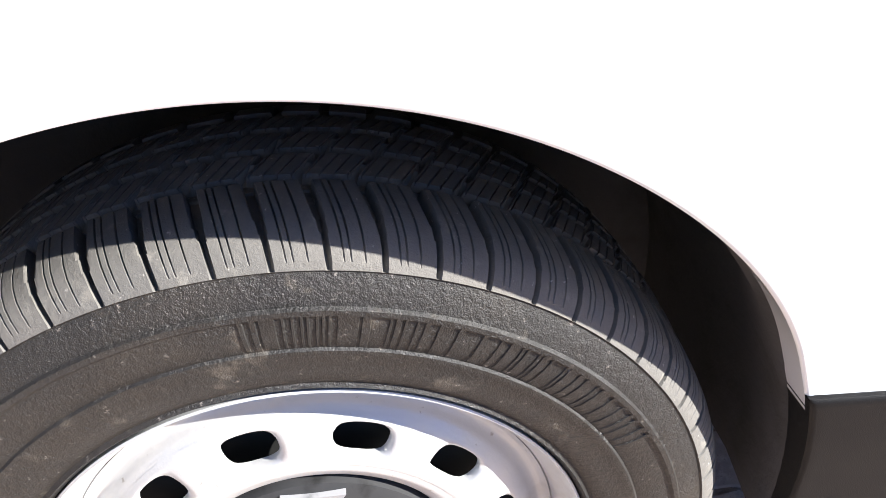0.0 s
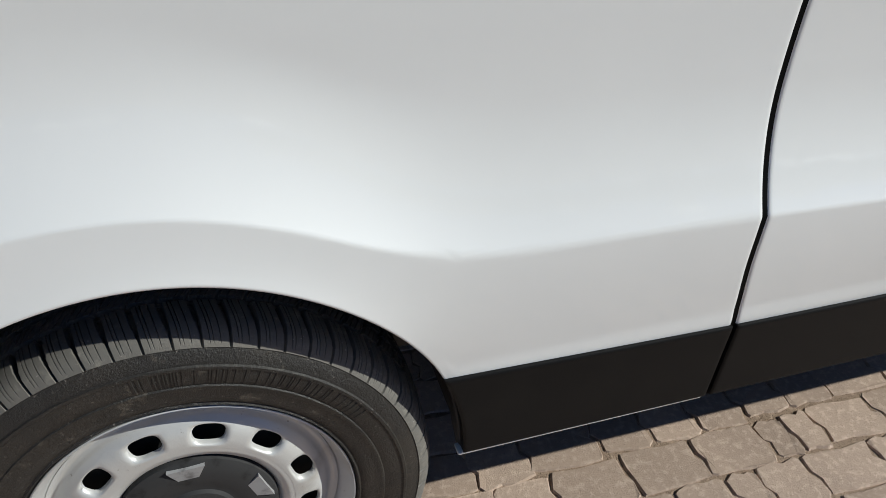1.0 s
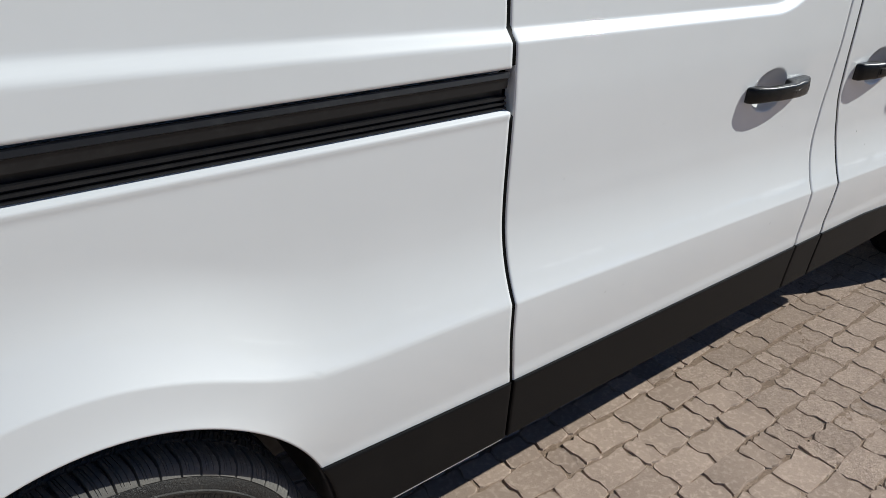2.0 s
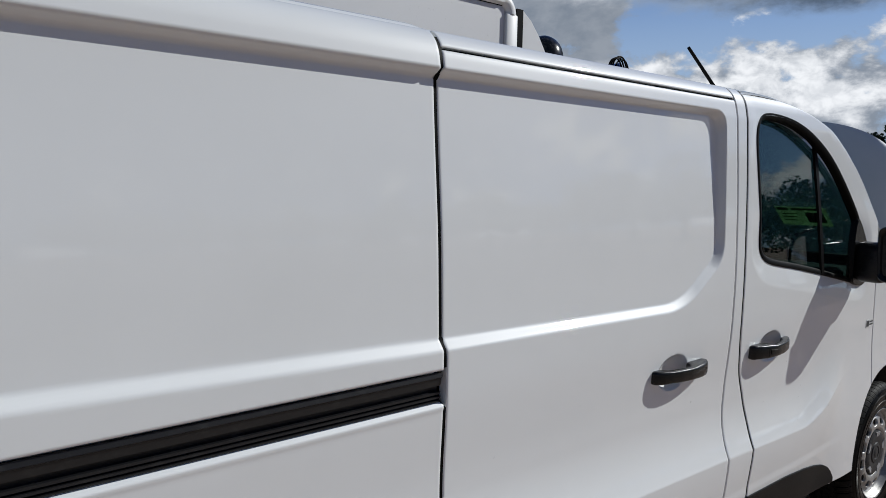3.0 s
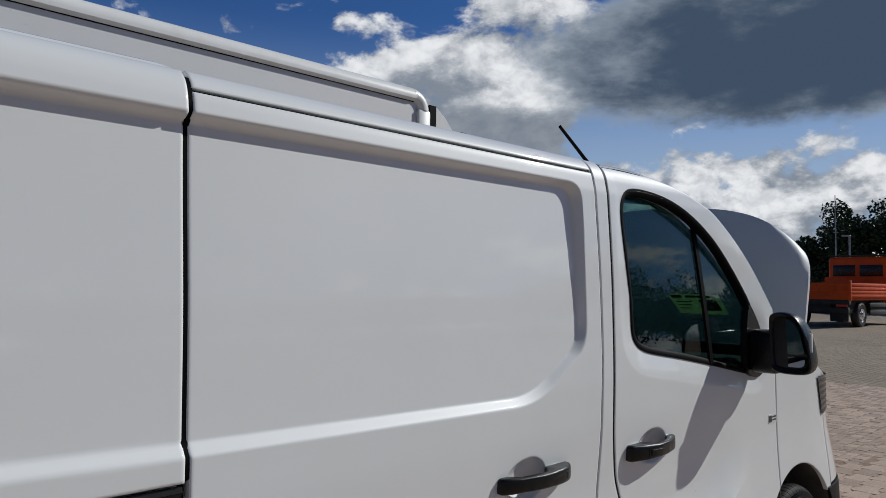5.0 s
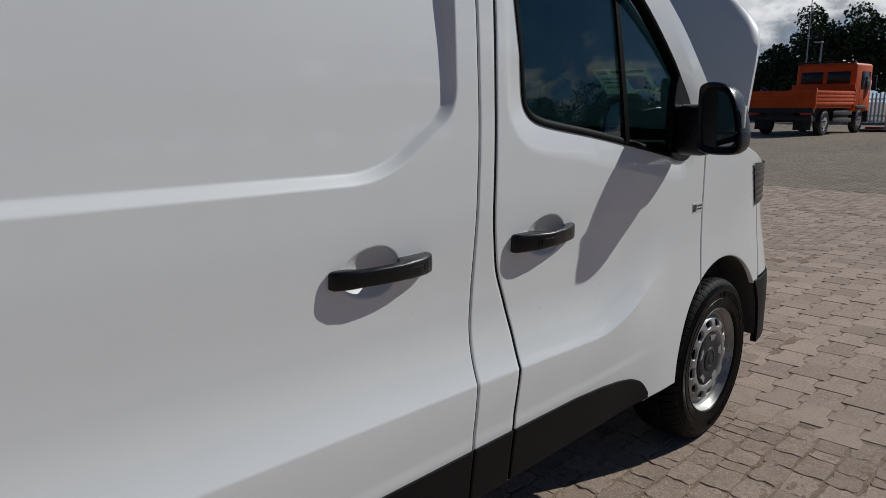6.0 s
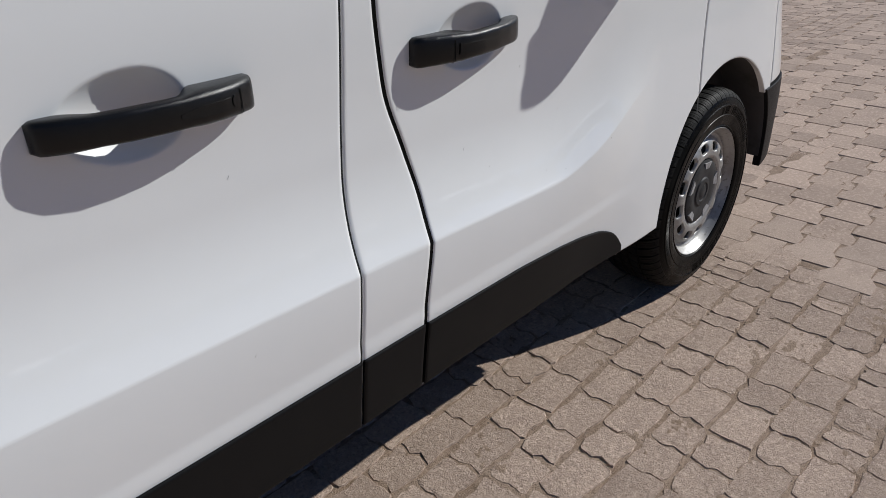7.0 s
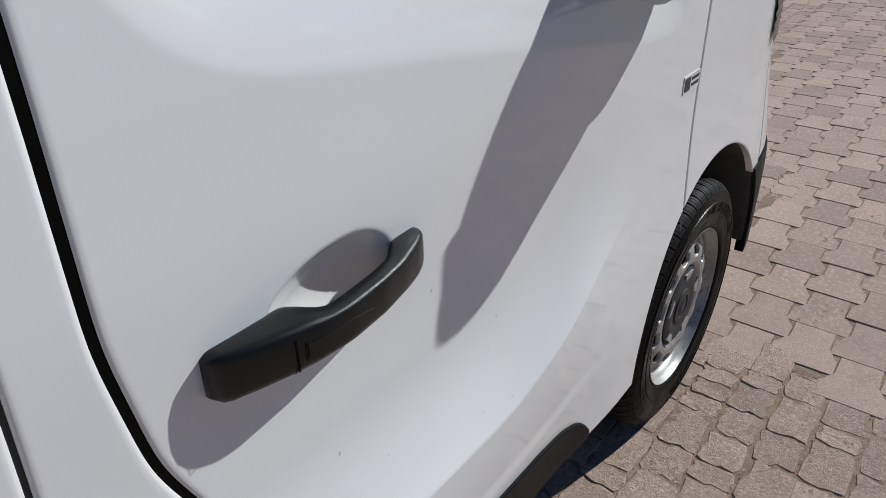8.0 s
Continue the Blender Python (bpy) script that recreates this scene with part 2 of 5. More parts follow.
LAMP = material("smoked_lamp", (0.008, 0.009, 0.010), 0.2, spec=0.3, vary=[(25.0, 0.45, 0.6, (0.03, 0.03, 0.033))])
CHROME = material("bright_metal", (0.75, 0.75, 0.76), 0.18, metal=1.0)
INK = material("dark_ink", (0.03, 0.03, 0.03), 0.7)
MARK = material("paint_mark", (0.16, 0.15, 0.145), 0.7)
BOX = material("white_box_panel", (0.70, 0.70, 0.71), 0.5, vary=[(0.8, 0.3, 0.8, (0.66, 0.66, 0.67)), (45.0, 0.62, 0.8, (0.60, 0.60, 0.60))])
RAIL = material("white_box_rail", (0.80, 0.80, 0.79), 0.38, coat=0.4, vary=[(3.0, 0.5, 0.8, (0.72, 0.70, 0.66))])
ORANGE = material("orange_paint", (0.62, 0.085, 0.006), 0.55, spec=0.25, vary=[(2.0, 0.4, 0.75, (0.48, 0.06, 0.006)), (14.0, 0.6, 0.8, (0.34, 0.06, 0.012))])
CHASSIS = material("black_chassis", (0.012, 0.012, 0.012), 0.7, vary=[(4.0, 0.4, 0.8, (0.03, 0.028, 0.025))])
BLUE = material("blue_paint", (0.02, 0.09, 0.38), 0.42, vary=[(9.0, 0.4, 0.8, (0.01, 0.045, 0.2))])
GALV = material("galvanised_steel", (0.38, 0.39, 0.40), 0.5, metal=0.6, vary=[(6.0, 0.4, 0.7, (0.28, 0.28, 0.29))])
FENCE = material("white_fence_paint", (0.70, 0.70, 0.68), 0.6, vary=[(5.0, 0.5, 0.8, (0.5, 0.48, 0.45))])
BARK = material("tree_bark", (0.07, 0.055, 0.04), 0.9, vary=[(8.0, 0.4, 0.7, (0.11, 0.09, 0.07))], bump=[(30.0, 0.02)])
LEAF = material("tree_leaves", (0.030, 0.055, 0.018), 0.6, vary=[(0.5, 0.35, 0.7, (0.045, 0.070, 0.020))], per_island=0.45)
FACADE = material("grey_cladding", (0.22, 0.24, 0.26), 0.6, vary=[(1.0, 0.3, 0.8, (0.17, 0.18, 0.20))])
REDP = material("red_lens", (0.5, 0.02, 0.01), 0.3)
OLD_STONE = material("worn_concrete_stone", (0.435, 0.330, 0.259), 0.92, spec=0.2, vary=[(14.0, 0.42, 0.72, (0.353, 0.264, 0.208)), (75.0, 0.48, 0.66, (0.545, 0.421, 0.337)), (130.0, 0.52, 0.64, (0.310, 0.234, 0.185)), (260.0, 0.55, 0.66, (0.564, 0.446, 0.370)), (190.0, 0.62, 0.70, (0.179, 0.134, 0.106))], bump=[(30.0, 0.0026), (90.0, 0.0030), (220.0, 0.0026), (600.0, 0.0012)], per_object=0.10)
NEW_STONE = material("smooth_concrete_stone", (0.473, 0.365, 0.292), 0.9, spec=0.2, vary=[(9.0, 0.42, 0.75, (0.389, 0.295, 0.234)), (40.0, 0.5, 0.70, (0.414, 0.318, 0.254)), (150.0, 0.5, 0.66, (0.564, 0.440, 0.357)), (330.0, 0.60, 0.70, (0.221, 0.164, 0.129))], bump=[(90.0, 0.0012), (330.0, 0.0018)], per_object=0.09)
FAR_STONE = material("joined_concrete_stones", (0.454, 0.345, 0.272), 0.92, spec=0.2, vary=[(3.0, 0.40, 0.72, (0.374, 0.282, 0.224)), (60.0, 0.48, 0.66, (0.545, 0.423, 0.339)), (300.0, 0.58, 0.70, (0.286, 0.213, 0.167))], bump=[(60.0, 0.0014), (300.0, 0.0014)], per_island=0.14)
SAND = material("joint_sand", (0.331, 0.246, 0.183), 0.97, spec=0.15, vary=[(5.0, 0.40, 0.70, (0.256, 0.181, 0.128)), (60.0, 0.5, 0.66, (0.400, 0.299, 0.226)), (300.0, 0.56, 0.68, (0.119, 0.085, 0.062))], bump=[(70.0, 0.003), (260.0, 0.003)])

GRIT = material("stone_grit", (0.32, 0.26, 0.208), 0.95, spec=0.15, vary=[(30.0, 0.4, 0.7, (0.36, 0.30, 0.25))], per_island=0.3)


def far_paving_material():
    m = material("far_paving", (0.325, 0.256, 0.190), 0.95, spec=0.12, vary=[(0.35, 0.38, 0.66, (0.215, 0.175, 0.134)), (2.2, 0.45, 0.66, (0.355, 0.297, 0.225)), (9.0, 0.5, 0.66, (0.18, 0.148, 0.115)), (40.0, 0.5, 0.62, (0.38, 0.33, 0.272))])
    tr = m.node_tree
    p = tr.nodes["Principled BSDF"]
    col = p.inputs["Base Color"].links[0].from_socket
    brick = tr.nodes.new("ShaderNodeTexBrick")
    brick.inputs["Scale"].default_value = 1.0
    brick.inputs["Brick Width"].default_value, brick.inputs["Row Height"].default_value = 0.168, 0.11
    brick.inputs["Mortar Size"].default_value, brick.inputs["Mortar Smooth"].default_value = 0.006, 0.4
    tr.links.new(tr.nodes.new("ShaderNodeTexCoord").outputs["Object"], brick.inputs["Vector"])
    tr.links.new(mix_color(tr, brick.outputs["Fac"], col, (0.15, 0.12, 0.09)), p.inputs["Base Color"])
    b = tr.nodes.new("ShaderNodeBump")
    b.inputs["Strength"].default_value, b.inputs["Distance"].default_value = 1.0, 0.006
    b.invert = True
    tr.links.new(brick.outputs["Fac"], b.inputs["Height"])
    tr.links.new(b.outputs["Normal"], p.inputs["Normal"])
    return m


FAR_PAVING = far_paving_material()


# ---- building helpers ----
def mesh_of(name, verts, faces, smooth=True):
    me = bpy.data.meshes.new(name)
    me.from_pydata([tuple(map(float, v)) for v in verts], [], [tuple(map(int, f)) for f in faces])
    me.validate()
    if smooth:
        me.polygons.foreach_set("use_smooth", [True] * len(me.polygons))
    me.update()
    return me


def soften(me, degrees=40):
    """Smooth shading with sharp edges past an angle."""
    bm = bmesh.new()
    bm.from_mesh(me)
    bmesh.ops.remove_doubles(bm, verts=bm.verts, dist=1e-5)
    bmesh.ops.recalc_face_normals(bm, faces=bm.faces)
    for f in bm.faces:
        f.smooth = True
    for e in bm.edges:
        e.smooth = len(e.link_faces) == 2 and e.calc_face_angle(0) < radians(degrees)
    bm.to_mesh(me)
    bm.free()
    return me


def thing(name, at, label, category, kind="", group=""):
    ob = new(name)
    ob.location = at
    ob.empty_display_size = 0.2
    return tagged(ob, label, category, group, kind)


def part(name, me, mat, parent, label=""):
    if isinstance(me, bmesh.types.BMesh):
        bm, me = me, bpy.data.meshes.new(name)
        bm.to_mesh(me)
        bm.free()
        soften(me)
    if mat is not None and not me.materials:
        me.materials.append(mat)
    ob = new(name, me)
    ob.parent = parent
    ob.matrix_parent_inverse = Matrix.Translation(parent.location).inverted() if parent.parent is None else Matrix.Identity(4)
    return tagged(ob, label) if label else ob


def box(bm, lo, hi, bevel=0.0, m=None, segments=2):
    geo = bmesh.ops.create_cube(bm, size=1.0)
    vs = geo["verts"]
    size = [b - a for a, b in zip(lo, hi)]
    mid = [(a + b) / 2 for a, b in zip(lo, hi)]
    for v in vs:
        v.co = Vector((v.co.x * size[0] + mid[0], v.co.y * size[1] + mid[1], v.co.z * size[2] + mid[2]))
    if bevel:
        es = {e for v in vs for e in v.link_edges}
        r = bmesh.ops.bevel(bm, geom=list(es), offset=bevel, segments=segments, affect="EDGES", profile=0.5)
        vs = list({v for f in r["faces"] for v in f.verts} | {v for v in vs if v.is_valid})
    if m is not None:
        bmesh.ops.transform(bm, matrix=m, verts=vs)
    return bm


def box_part(name, lo, hi, mat, parent, bevel=0.01, label="", m=None):
    return part(name, box(bmesh.new(), lo, hi, bevel, m), mat, parent, label)


def rod(bm, a, b, r0, r1=None, n=12):
    a, b = Vector(a), Vector(b)
    d = b - a
    m = Matrix.Translation((a + b) / 2) @ d.to_track_quat("Z", "Y").to_matrix().to_4x4()
    bmesh.ops.create_cone(bm, cap_ends=True, segments=n, radius1=r0, radius2=r0 if r1 is None else r1, depth=d.length, matrix=m)
    return bm


def prism(outline, y0, y1, bevel=0.0):
    """A solid from an outline in (x, z), between two planes of y."""
    bm = bmesh.new()
    vs = [bm.verts.new((x, y0, z)) for x, z in outline]
    f = bm.faces.new(vs)
    r = bmesh.ops.extrude_face_region(bm, geom=[f])
    for v in r["geom"]:
        if isinstance(v, bmesh.types.BMVert):
            v.co.y = y1
    bmesh.ops.recalc_face_normals(bm, faces=bm.faces)
    if bevel:
        bmesh.ops.bevel(bm, geom=[e for e in bm.edges if abs(e.verts[0].co.y - e.verts[1].co.y) < 1e-6], offset=bevel, segments=2, affect="EDGES")
    return bm


def grid_faces(nu, nv, wrap=False, base=0):
    i = np.arange(nu if wrap else nu - 1)[:, None]
    j = np.arange(nv - 1)[None, :]
    a, b = i * nv + j, ((i + 1) % nu) * nv + j
    return (np.stack([a, b, b + 1, a + 1], -1).reshape(-1, 4) + base).tolist()


def smooth_curve(xs, ys, blur, lo, hi, n=4000):
    """A softly rounded line through the given heights, as a function of arrays."""
    g = np.linspace(lo, hi, n)
    v = np.interp(g, xs, ys)
    w = int(max(1, blur / (g[1] - g[0])))
    k = np.exp(-0.5 * (np.arange(-3 * w, 3 * w + 1) / w) ** 2)
    v = np.convolve(np.pad(v, 3 * w, mode="edge"), k / k.sum(), mode="valid")
    return lambda q: np.interp(q, g, v)


def smoothstep(a, b, t):
    u = np.clip((t - a) / (b - a), 0, 1)
    return u * u * (3 - 2 * u)


# ---- the van's flank, as a depth over length x and height z ----
MID = 0.97
REAR_X, FRONT_X = 0.0, 3.498
ARCH_R = (0.0, 0.355, 0.383, 0.4155)
ARCH_F = (3.515, 0.36, 0.405, 0.412)
gap_s = smooth_curve([0.3, 0.42, 0.55, 0.64, 1.9], [0.808, 0.808, 0.803, 0.787, 0.783], 0.03, 0.2, 2.0)
gap_b = smooth_curve([0.3, 0.51, 0.69, 0.80, 0.98, 1.33, 1.6, 1.95], [1.981, 1.985, 1.995, 2.003, 2.018, 2.038, 2.036, 2.022], 0.035, 0.2, 2.0)
gap_d = smooth_curve([0.3, 0.5, 0.60, 0.69, 0.78, 0.86, 0.96, 1.1, 1.33, 1.6, 1.95], [2.145, 2.147, 2.154, 2.166, 2.168, 2.146, 2.107, 2.089, 2.098, 2.100, 2.090], 0.025, 0.2, 2.0)
crease_z = smooth_curve([-0.9, -0.6, -0.45, -0.33, -0.2, -0.06, 0.06, 0.17, 0.25, 0.33, 0.42, 0.6, 1.2, 2.0, 2.6, 2.75, 2.9, 3.1], [0.73, 0.73, 0.735, 0.76, 0.82, 0.848, 0.845, 0.812, 0.772, 0.742, 0.731, 0.729, 0.712, 0.692, 0.674, 0.715, 0.78, 0.84], 0.045, -1.2, 4.5)
upper = smooth_curve([0.3, 1.0, 1.25, 1.5, 1.7, 1.82, 1.865, 1.885, 1.90, 1.912, 1.922], [0.0, 0.0, 0.003, 0.011, 0.020, 0.026, 0.034, 0.041, 0.050, 0.061, 0.076], 0.005, 0.2, 2.0)
door_top = smooth_curve([2.0, 2.2, 2.365, 2.561, 2.783, 2.95, 3.094, 3.284, 3.4], [1.905, 1.915, 1.910, 1.882, 1.822, 1.735, 1.637, 1.462, 1.35], 0.05, 1.9, 3.6)
CUPS = [(1.700, 1.030, 0.070, 0.056), (2.326, 1.025, 0.075, 0.057)]
# the window of the front door, as (x, z)
WINDOW = [(2.218, 1.40), (2.187, 1.62), (2.166, 1.77), (2.185, 1.825), (2.245, 1.848), (2.40, 1.842), (2.52, 1.820), (2.66, 1.772), (2.80, 1.700), (2.93, 1.605), (3.04, 1.508), (3.13, 1.415), (3.16, 1.36), (3.15, 1.21), (3.09, 1.196), (2.86, 1.238), (2.56, 1.291), (2.34, 1.322), (2.27, 1.338), (2.235, 1.362)]


def chaikin(pts, times=2):
    for _ in range(times):
        out = []
        for (ax, az), (bx, bz) in zip(pts, pts[1:] + pts[:1]):
            out += [(0.75 * ax + 0.25 * bx, 0.75 * az + 0.25 * bz), (0.25 * ax + 0.75 * bx, 0.25 * az + 0.75 * bz)]
        pts = out
    return pts


WINDOW = chaikin(WINDOW, 2)


def to_outline(x, z, outline):
    """Signed distance to a closed outline (inside negative) and the nearest point."""
    p = np.array(outline)
    q = np.roll(p, -1, 0)
    d, best, inside = np.full(x.shape, 9.0), np.zeros(x.shape + (2,)), np.zeros(x.shape, bool)
    for (ax, az), (bx, bz) in zip(p, q):
        ex, ez = bx - ax, bz - az
        t = np.clip(((x - ax) * ex + (z - az) * ez) / (ex * ex + ez * ez), 0, 1)
        nx, nz = ax + t * ex, az + t * ez
        r = np.hypot(x - nx, z - nz)
        m = r < d
        d = np.where(m, r, d)
        best[m] = np.stack([nx, nz], -1)[m]
        cross = ((az > z) != (bz > z)) & (x < ax + (z - az) / (bz - az if bz != az else 1e-9) * ex)
        inside ^= cross
    return np.where(inside, -d, d), best


def soft_max(a, b, k):
    h = np.clip(0.5 + 0.5 * (a - b) / k, 0, 1)
    return b * (1 - h) + a * h + k * h * (1 - h)


def flank(x, z):
    """Depth y of the painted side; y grows into the van."""
    x, z = np.broadcast_arrays(np.asarray(x, float), np.asarray(z, float))
    zc = crease_z(x)
    lower = -0.014 + 0.032 * smoothstep(0.0, 0.42, (zc - z)) - 0.003 * smoothstep(0.56, 0.525, z)
    t = np.clip((z - zc) / 0.18, 0, 1)
    above = -0.014 + 0.042 * (1 - (1 - t) ** 2.0) - 0.010 * smoothstep(0.92, 1.15, z)
    fade = smoothstep(3.05, 2.70, x)
    plain = -0.004 + 0.026 * smoothstep(0.45, 1.0, z)
    s = smoothstep(-0.004, 0.004, z - zc)
    y = (lower * (1 - s) + above * s) * fade + plain * (1 - fade)
    # rolled lip round the wheel arches
    for cx, cz, a, b in (ARCH_R, ARCH_F):
        r = np.sqrt(((x - cx) / a) ** 2 + ((z - cz) / b) ** 2)
        y = y - 0.017 * np.exp(-np.clip(r - 1, 0, 9) / 0.12) * smoothstep(0.50, 0.74, z) * (cx < 1)
    y = y + upper(z)
    # pressed-in upper panel of the load space
    zlo = 1.229 + 0.011 * np.clip((1.75 - x) / 0.96, 0, 1) + 0.030 * np.clip(0.787 - x, 0, 1.2)
    d = soft_max(zlo - z, z - 1.828, 0.02)
    d = soft_max(d, x - 1.948, 0.06)
    d = soft_max(d, ((x - 1.735) * 0.133 - (z - 1.232) * 0.21) / 0.2486, 0.05)
    wide = 0.024 - 0.007 * smoothstep(1.70, 1.79, z)
    ramp = np.clip(0.5 - d / wide, 0, 1)
    y = y + (0.018 + 0.010 * smoothstep(1.40, 1.80, z)) * (0.8 * ramp + 0.2 * ramp * ramp * (3 - 2 * ramp))
    # channel of the door rail, with its raised lower lip
    rail = smoothstep(0.787, 0.783, x) * smoothstep(-0.93, -0.90, x)
    y = y + rail * (0.034 * smoothstep(1.109, 1.114, z) * smoothstep(1.184, 1.179, z) - 0.0025 * np.exp(-((z - 1.103) / 0.006) ** 2))
    # finger cups behind the handles
    for cx, cz, rx, rz in CUPS:
        r = ((x - cx) / np.where(x < cx, rx * 1.35, rx)) ** 2 + ((z - cz) / rz) ** 2
        y = y + 0.029 * np.clip(1 - r, 0, 1)
    # shallow shelf under the window of the front door
    dw, _ = to_outline(x, z, WINDOW) if np.any(x > 2.05) else (np.ones_like(x), None)
    near = np.clip(0.088 - dw, 0, 0.1) * smoothstep(2.12, 2.16, x)
    shelf = smoothstep(1.52, 1.36, z)
    y = y + (0.05 + 0.15 * shelf) * near * near / (near + 0.014)
    # the wing draws in towards the nose
    n = 3.2 + 0.8 * smoothstep(0.95, 0.55, z)
    u = np.clip((x - 3.50) / 0.93, 0, 0.995)
    y = y + (MID - y) * (1 - (1 - u ** n) ** (1 / n))
    return y


def spaced(width, step, edges=(0.0015, 0.004, 0.008)):
    e = np.array(edges) / width
    n = max(4, int(width / step))
    return np.concatenate([[0.0], e, np.linspace(0, 1, n + 1)[1:-1][(np.linspace(0, 1, n + 1)[1:-1] > e[-1] * 1.3) & (np.linspace(0, 1, n + 1)[1:-1] < 1 - e[-1] * 1.3)], 1 - e[::-1], [1.0]])


def side_panel(xl, xr, zb, zt, step=0.008, proud=0.0, hole=None, flange=0.025, far=False, depth=flank, zstep=None, round_edge=0.0022):
    """A skin between two edge curves x(z) and two height curves z(x), with folded edges."""
    x0, x1 = float(np.mean(xl(np.array([1.0])))), float(np.mean(xr(np.array([1.0]))))
    us = spaced(x1 - x0, step)
    zm0, zm1 = float(np.min(zb(np.linspace(x0, x1, 60)))), float(np.max(zt(np.linspace(x0, x1, 60))))
    vs = spaced(zm1 - zm0, zstep or step * 0.8)
    U, V = np.meshgrid(us, vs, indexing="ij")
    X = x0 + (x1 - x0) * U
    for _ in range(6):
        lo, hi = zb(X), zt(X)
        if zm1 > 1.6:
            knee = (0.98 - zm0) / (zm1 - zm0)
            Z = np.where(V < knee, lo + (0.98 - lo) * V / knee, 0.98 + (hi - 0.98) * (V - knee) / (1 - knee))
        else:
            Z = lo + (hi - lo) * V
        X = xl(Z) + (xr(Z) - xl(Z)) * U
    faces = None
    if hole is not None:
        dist, near = to_outline(X, Z, hole)
        cell = dist[:-1, :-1], dist[1:, :-1], dist[1:, 1:], dist[:-1, 1:]
        keep = np.maximum.reduce(cell) > 0.0
        snap = (dist < 0) & (dist > -0.03)
        X, Z = np.where(snap, near[..., 0], X), np.where(snap, near[..., 1], Z)
        faces = np.array(grid_faces(len(us), len(vs)))[keep.reshape(-1)]
    Y = depth(X, Z) - proud
    ew = np.minimum(np.minimum(X - xl(Z), xr(Z) - X), np.minimum(Z - zb(X), zt(X) - Z))
    Y = Y + round_edge * np.clip(1 - ew / 0.004, 0, 1) ** 2
    nu, nv = len(us), len(vs)
    verts = np.stack([X, Y, Z], -1).reshape(-1, 3)
    faces = grid_faces(nu, nv) if faces is None else faces.tolist()
    ring = [(i, 0) for i in range(nu)] + [(nu - 1, j) for j in range(1, nv)] + [(i, nv - 1) for i in range(nu - 2, -1, -1)] + [(0, j) for j in range(nv - 2, 0, -1)]
    idx = [i * nv + j for i, j in ring]
    a = verts[idx]
    b = a + np.array([0, flange, 0])
    base, k = len(verts), len(idx)
    verts = np.vstack([verts, a, b])
    faces = faces + [(base + i, base + (i + 1) % k, base + k + (i + 1) % k, base + k + i) for i in range(k)]
    if far:
        verts[:, 1] = 2 * MID - verts[:, 1]
        faces = [tuple(reversed(f)) for f in faces]
    return mesh_of("skin", verts, faces)


def const(v):
    return lambda q: np.full(np.shape(q), float(v))


def shift(f, d):
    return lambda q: f(q) + d


def arch_bottom(cx, cz, a, b, floor):
    def f(x):
        u = np.clip(np.abs((x - cx) / a), 0, 1)
        return np.where(u < 1, np.maximum(floor, cz + b * np.sqrt(1 - u * u)), floor)
    return f


G, GD = 0.0028, 0.0040
van = thing("panel_van", (1.74, MID, 0), "white panel van with raised bonnet and steel wheels, parked on pavers", "van")
quarter = part("rear_quarter_panel", side_panel(const(-0.95), shift(gap_s, -GD), arch_bottom(*ARCH_R, 0.50), const(1.921), 0.0075), PAINT, van)
slide = part("sliding_door", side_panel(shift(gap_s, GD), shift(gap_b, -G), const(0.365), const(1.876), 0.0042), PAINT, van, "closed white sliding door")
pillar = part("door_pillar", side_panel(shift(gap_b, G * 0.8), shift(gap_d, -GD), const(0.365), const(1.921), 0.006), PAINT, van)
fdoor = part("front_door", side_panel(shift(gap_d, GD), lambda z: 3.300 + 0 * z, lambda x: np.maximum(arch_bottom(*ARCH_F, 0.358)(x), 0.358), lambda x: np.minimum(door_top(x), 1.915), 0.0042, hole=WINDOW), PAINT, van, "closed white front door")
wing_top = smooth_curve([3.2, 3.3, 3.5, 3.8, 4.1, 4.4], [1.36, 1.315, 1.25, 1.18, 1.08, 0.98], 0.05, 3.0, 4.6)
wing = part("front_wing", side_panel(const(3.3045), const(3.90), arch_bottom(*ARCH_F, 0.60), wing_top, 0.008), PAINT, van)


def nose_curve(z, phi):
    n = 3.2 + 0.8 * smoothstep(0.95, 0.55, z)
    c, s = np.cos(phi), np.sin(phi)
    x = 3.50 + 0.93 * np.sign(c) * np.abs(c) ** (2 / n)
    b = MID - (0.022 - 0.022 * smoothstep(0.9, 0.5, z))
    return x, MID - b * np.abs(s) ** (2 / n)


def nose_band(zs, phi0, phi1, nphi, proud=0.0, floor=None):
    ph = np.linspace(phi0, phi1, nphi)
    P, Zz = np.meshgrid(ph, np.array(zs), indexing="ij")
    X, Y = nose_curve(Zz, P)
    X, Y = X + proud * np.cos(P), Y - proud * np.sin(P)
    verts = np.stack([X, Y, Zz], -1).reshape(-1, 3)
    back = np.stack([X - 0.03 * np.cos(P), Y + 0.03 * np.sin(P), Zz], -1).reshape(-1, 3)
    f = grid_faces(nphi, len(zs))
    k = len(verts)
    return soften(mesh_of("band", np.vstack([verts, back]), f + [tuple(i + k for i in reversed(q)) for q in f]), 50)


part("front_bumper", nose_band(np.linspace(0.62, 0.97, 24), radians(0), radians(58), 60, 0.004), PAINT, van)
part("bumper_trim", nose_band(np.linspace(0.27, 0.615, 20), radians(0), radians(58), 60, 0.006), TRIM, van, "textured black lower bumper")
part("nose_panel", nose_band(np.linspace(0.975, 1.06, 8), radians(0), radians(55), 30), PAINT, van)
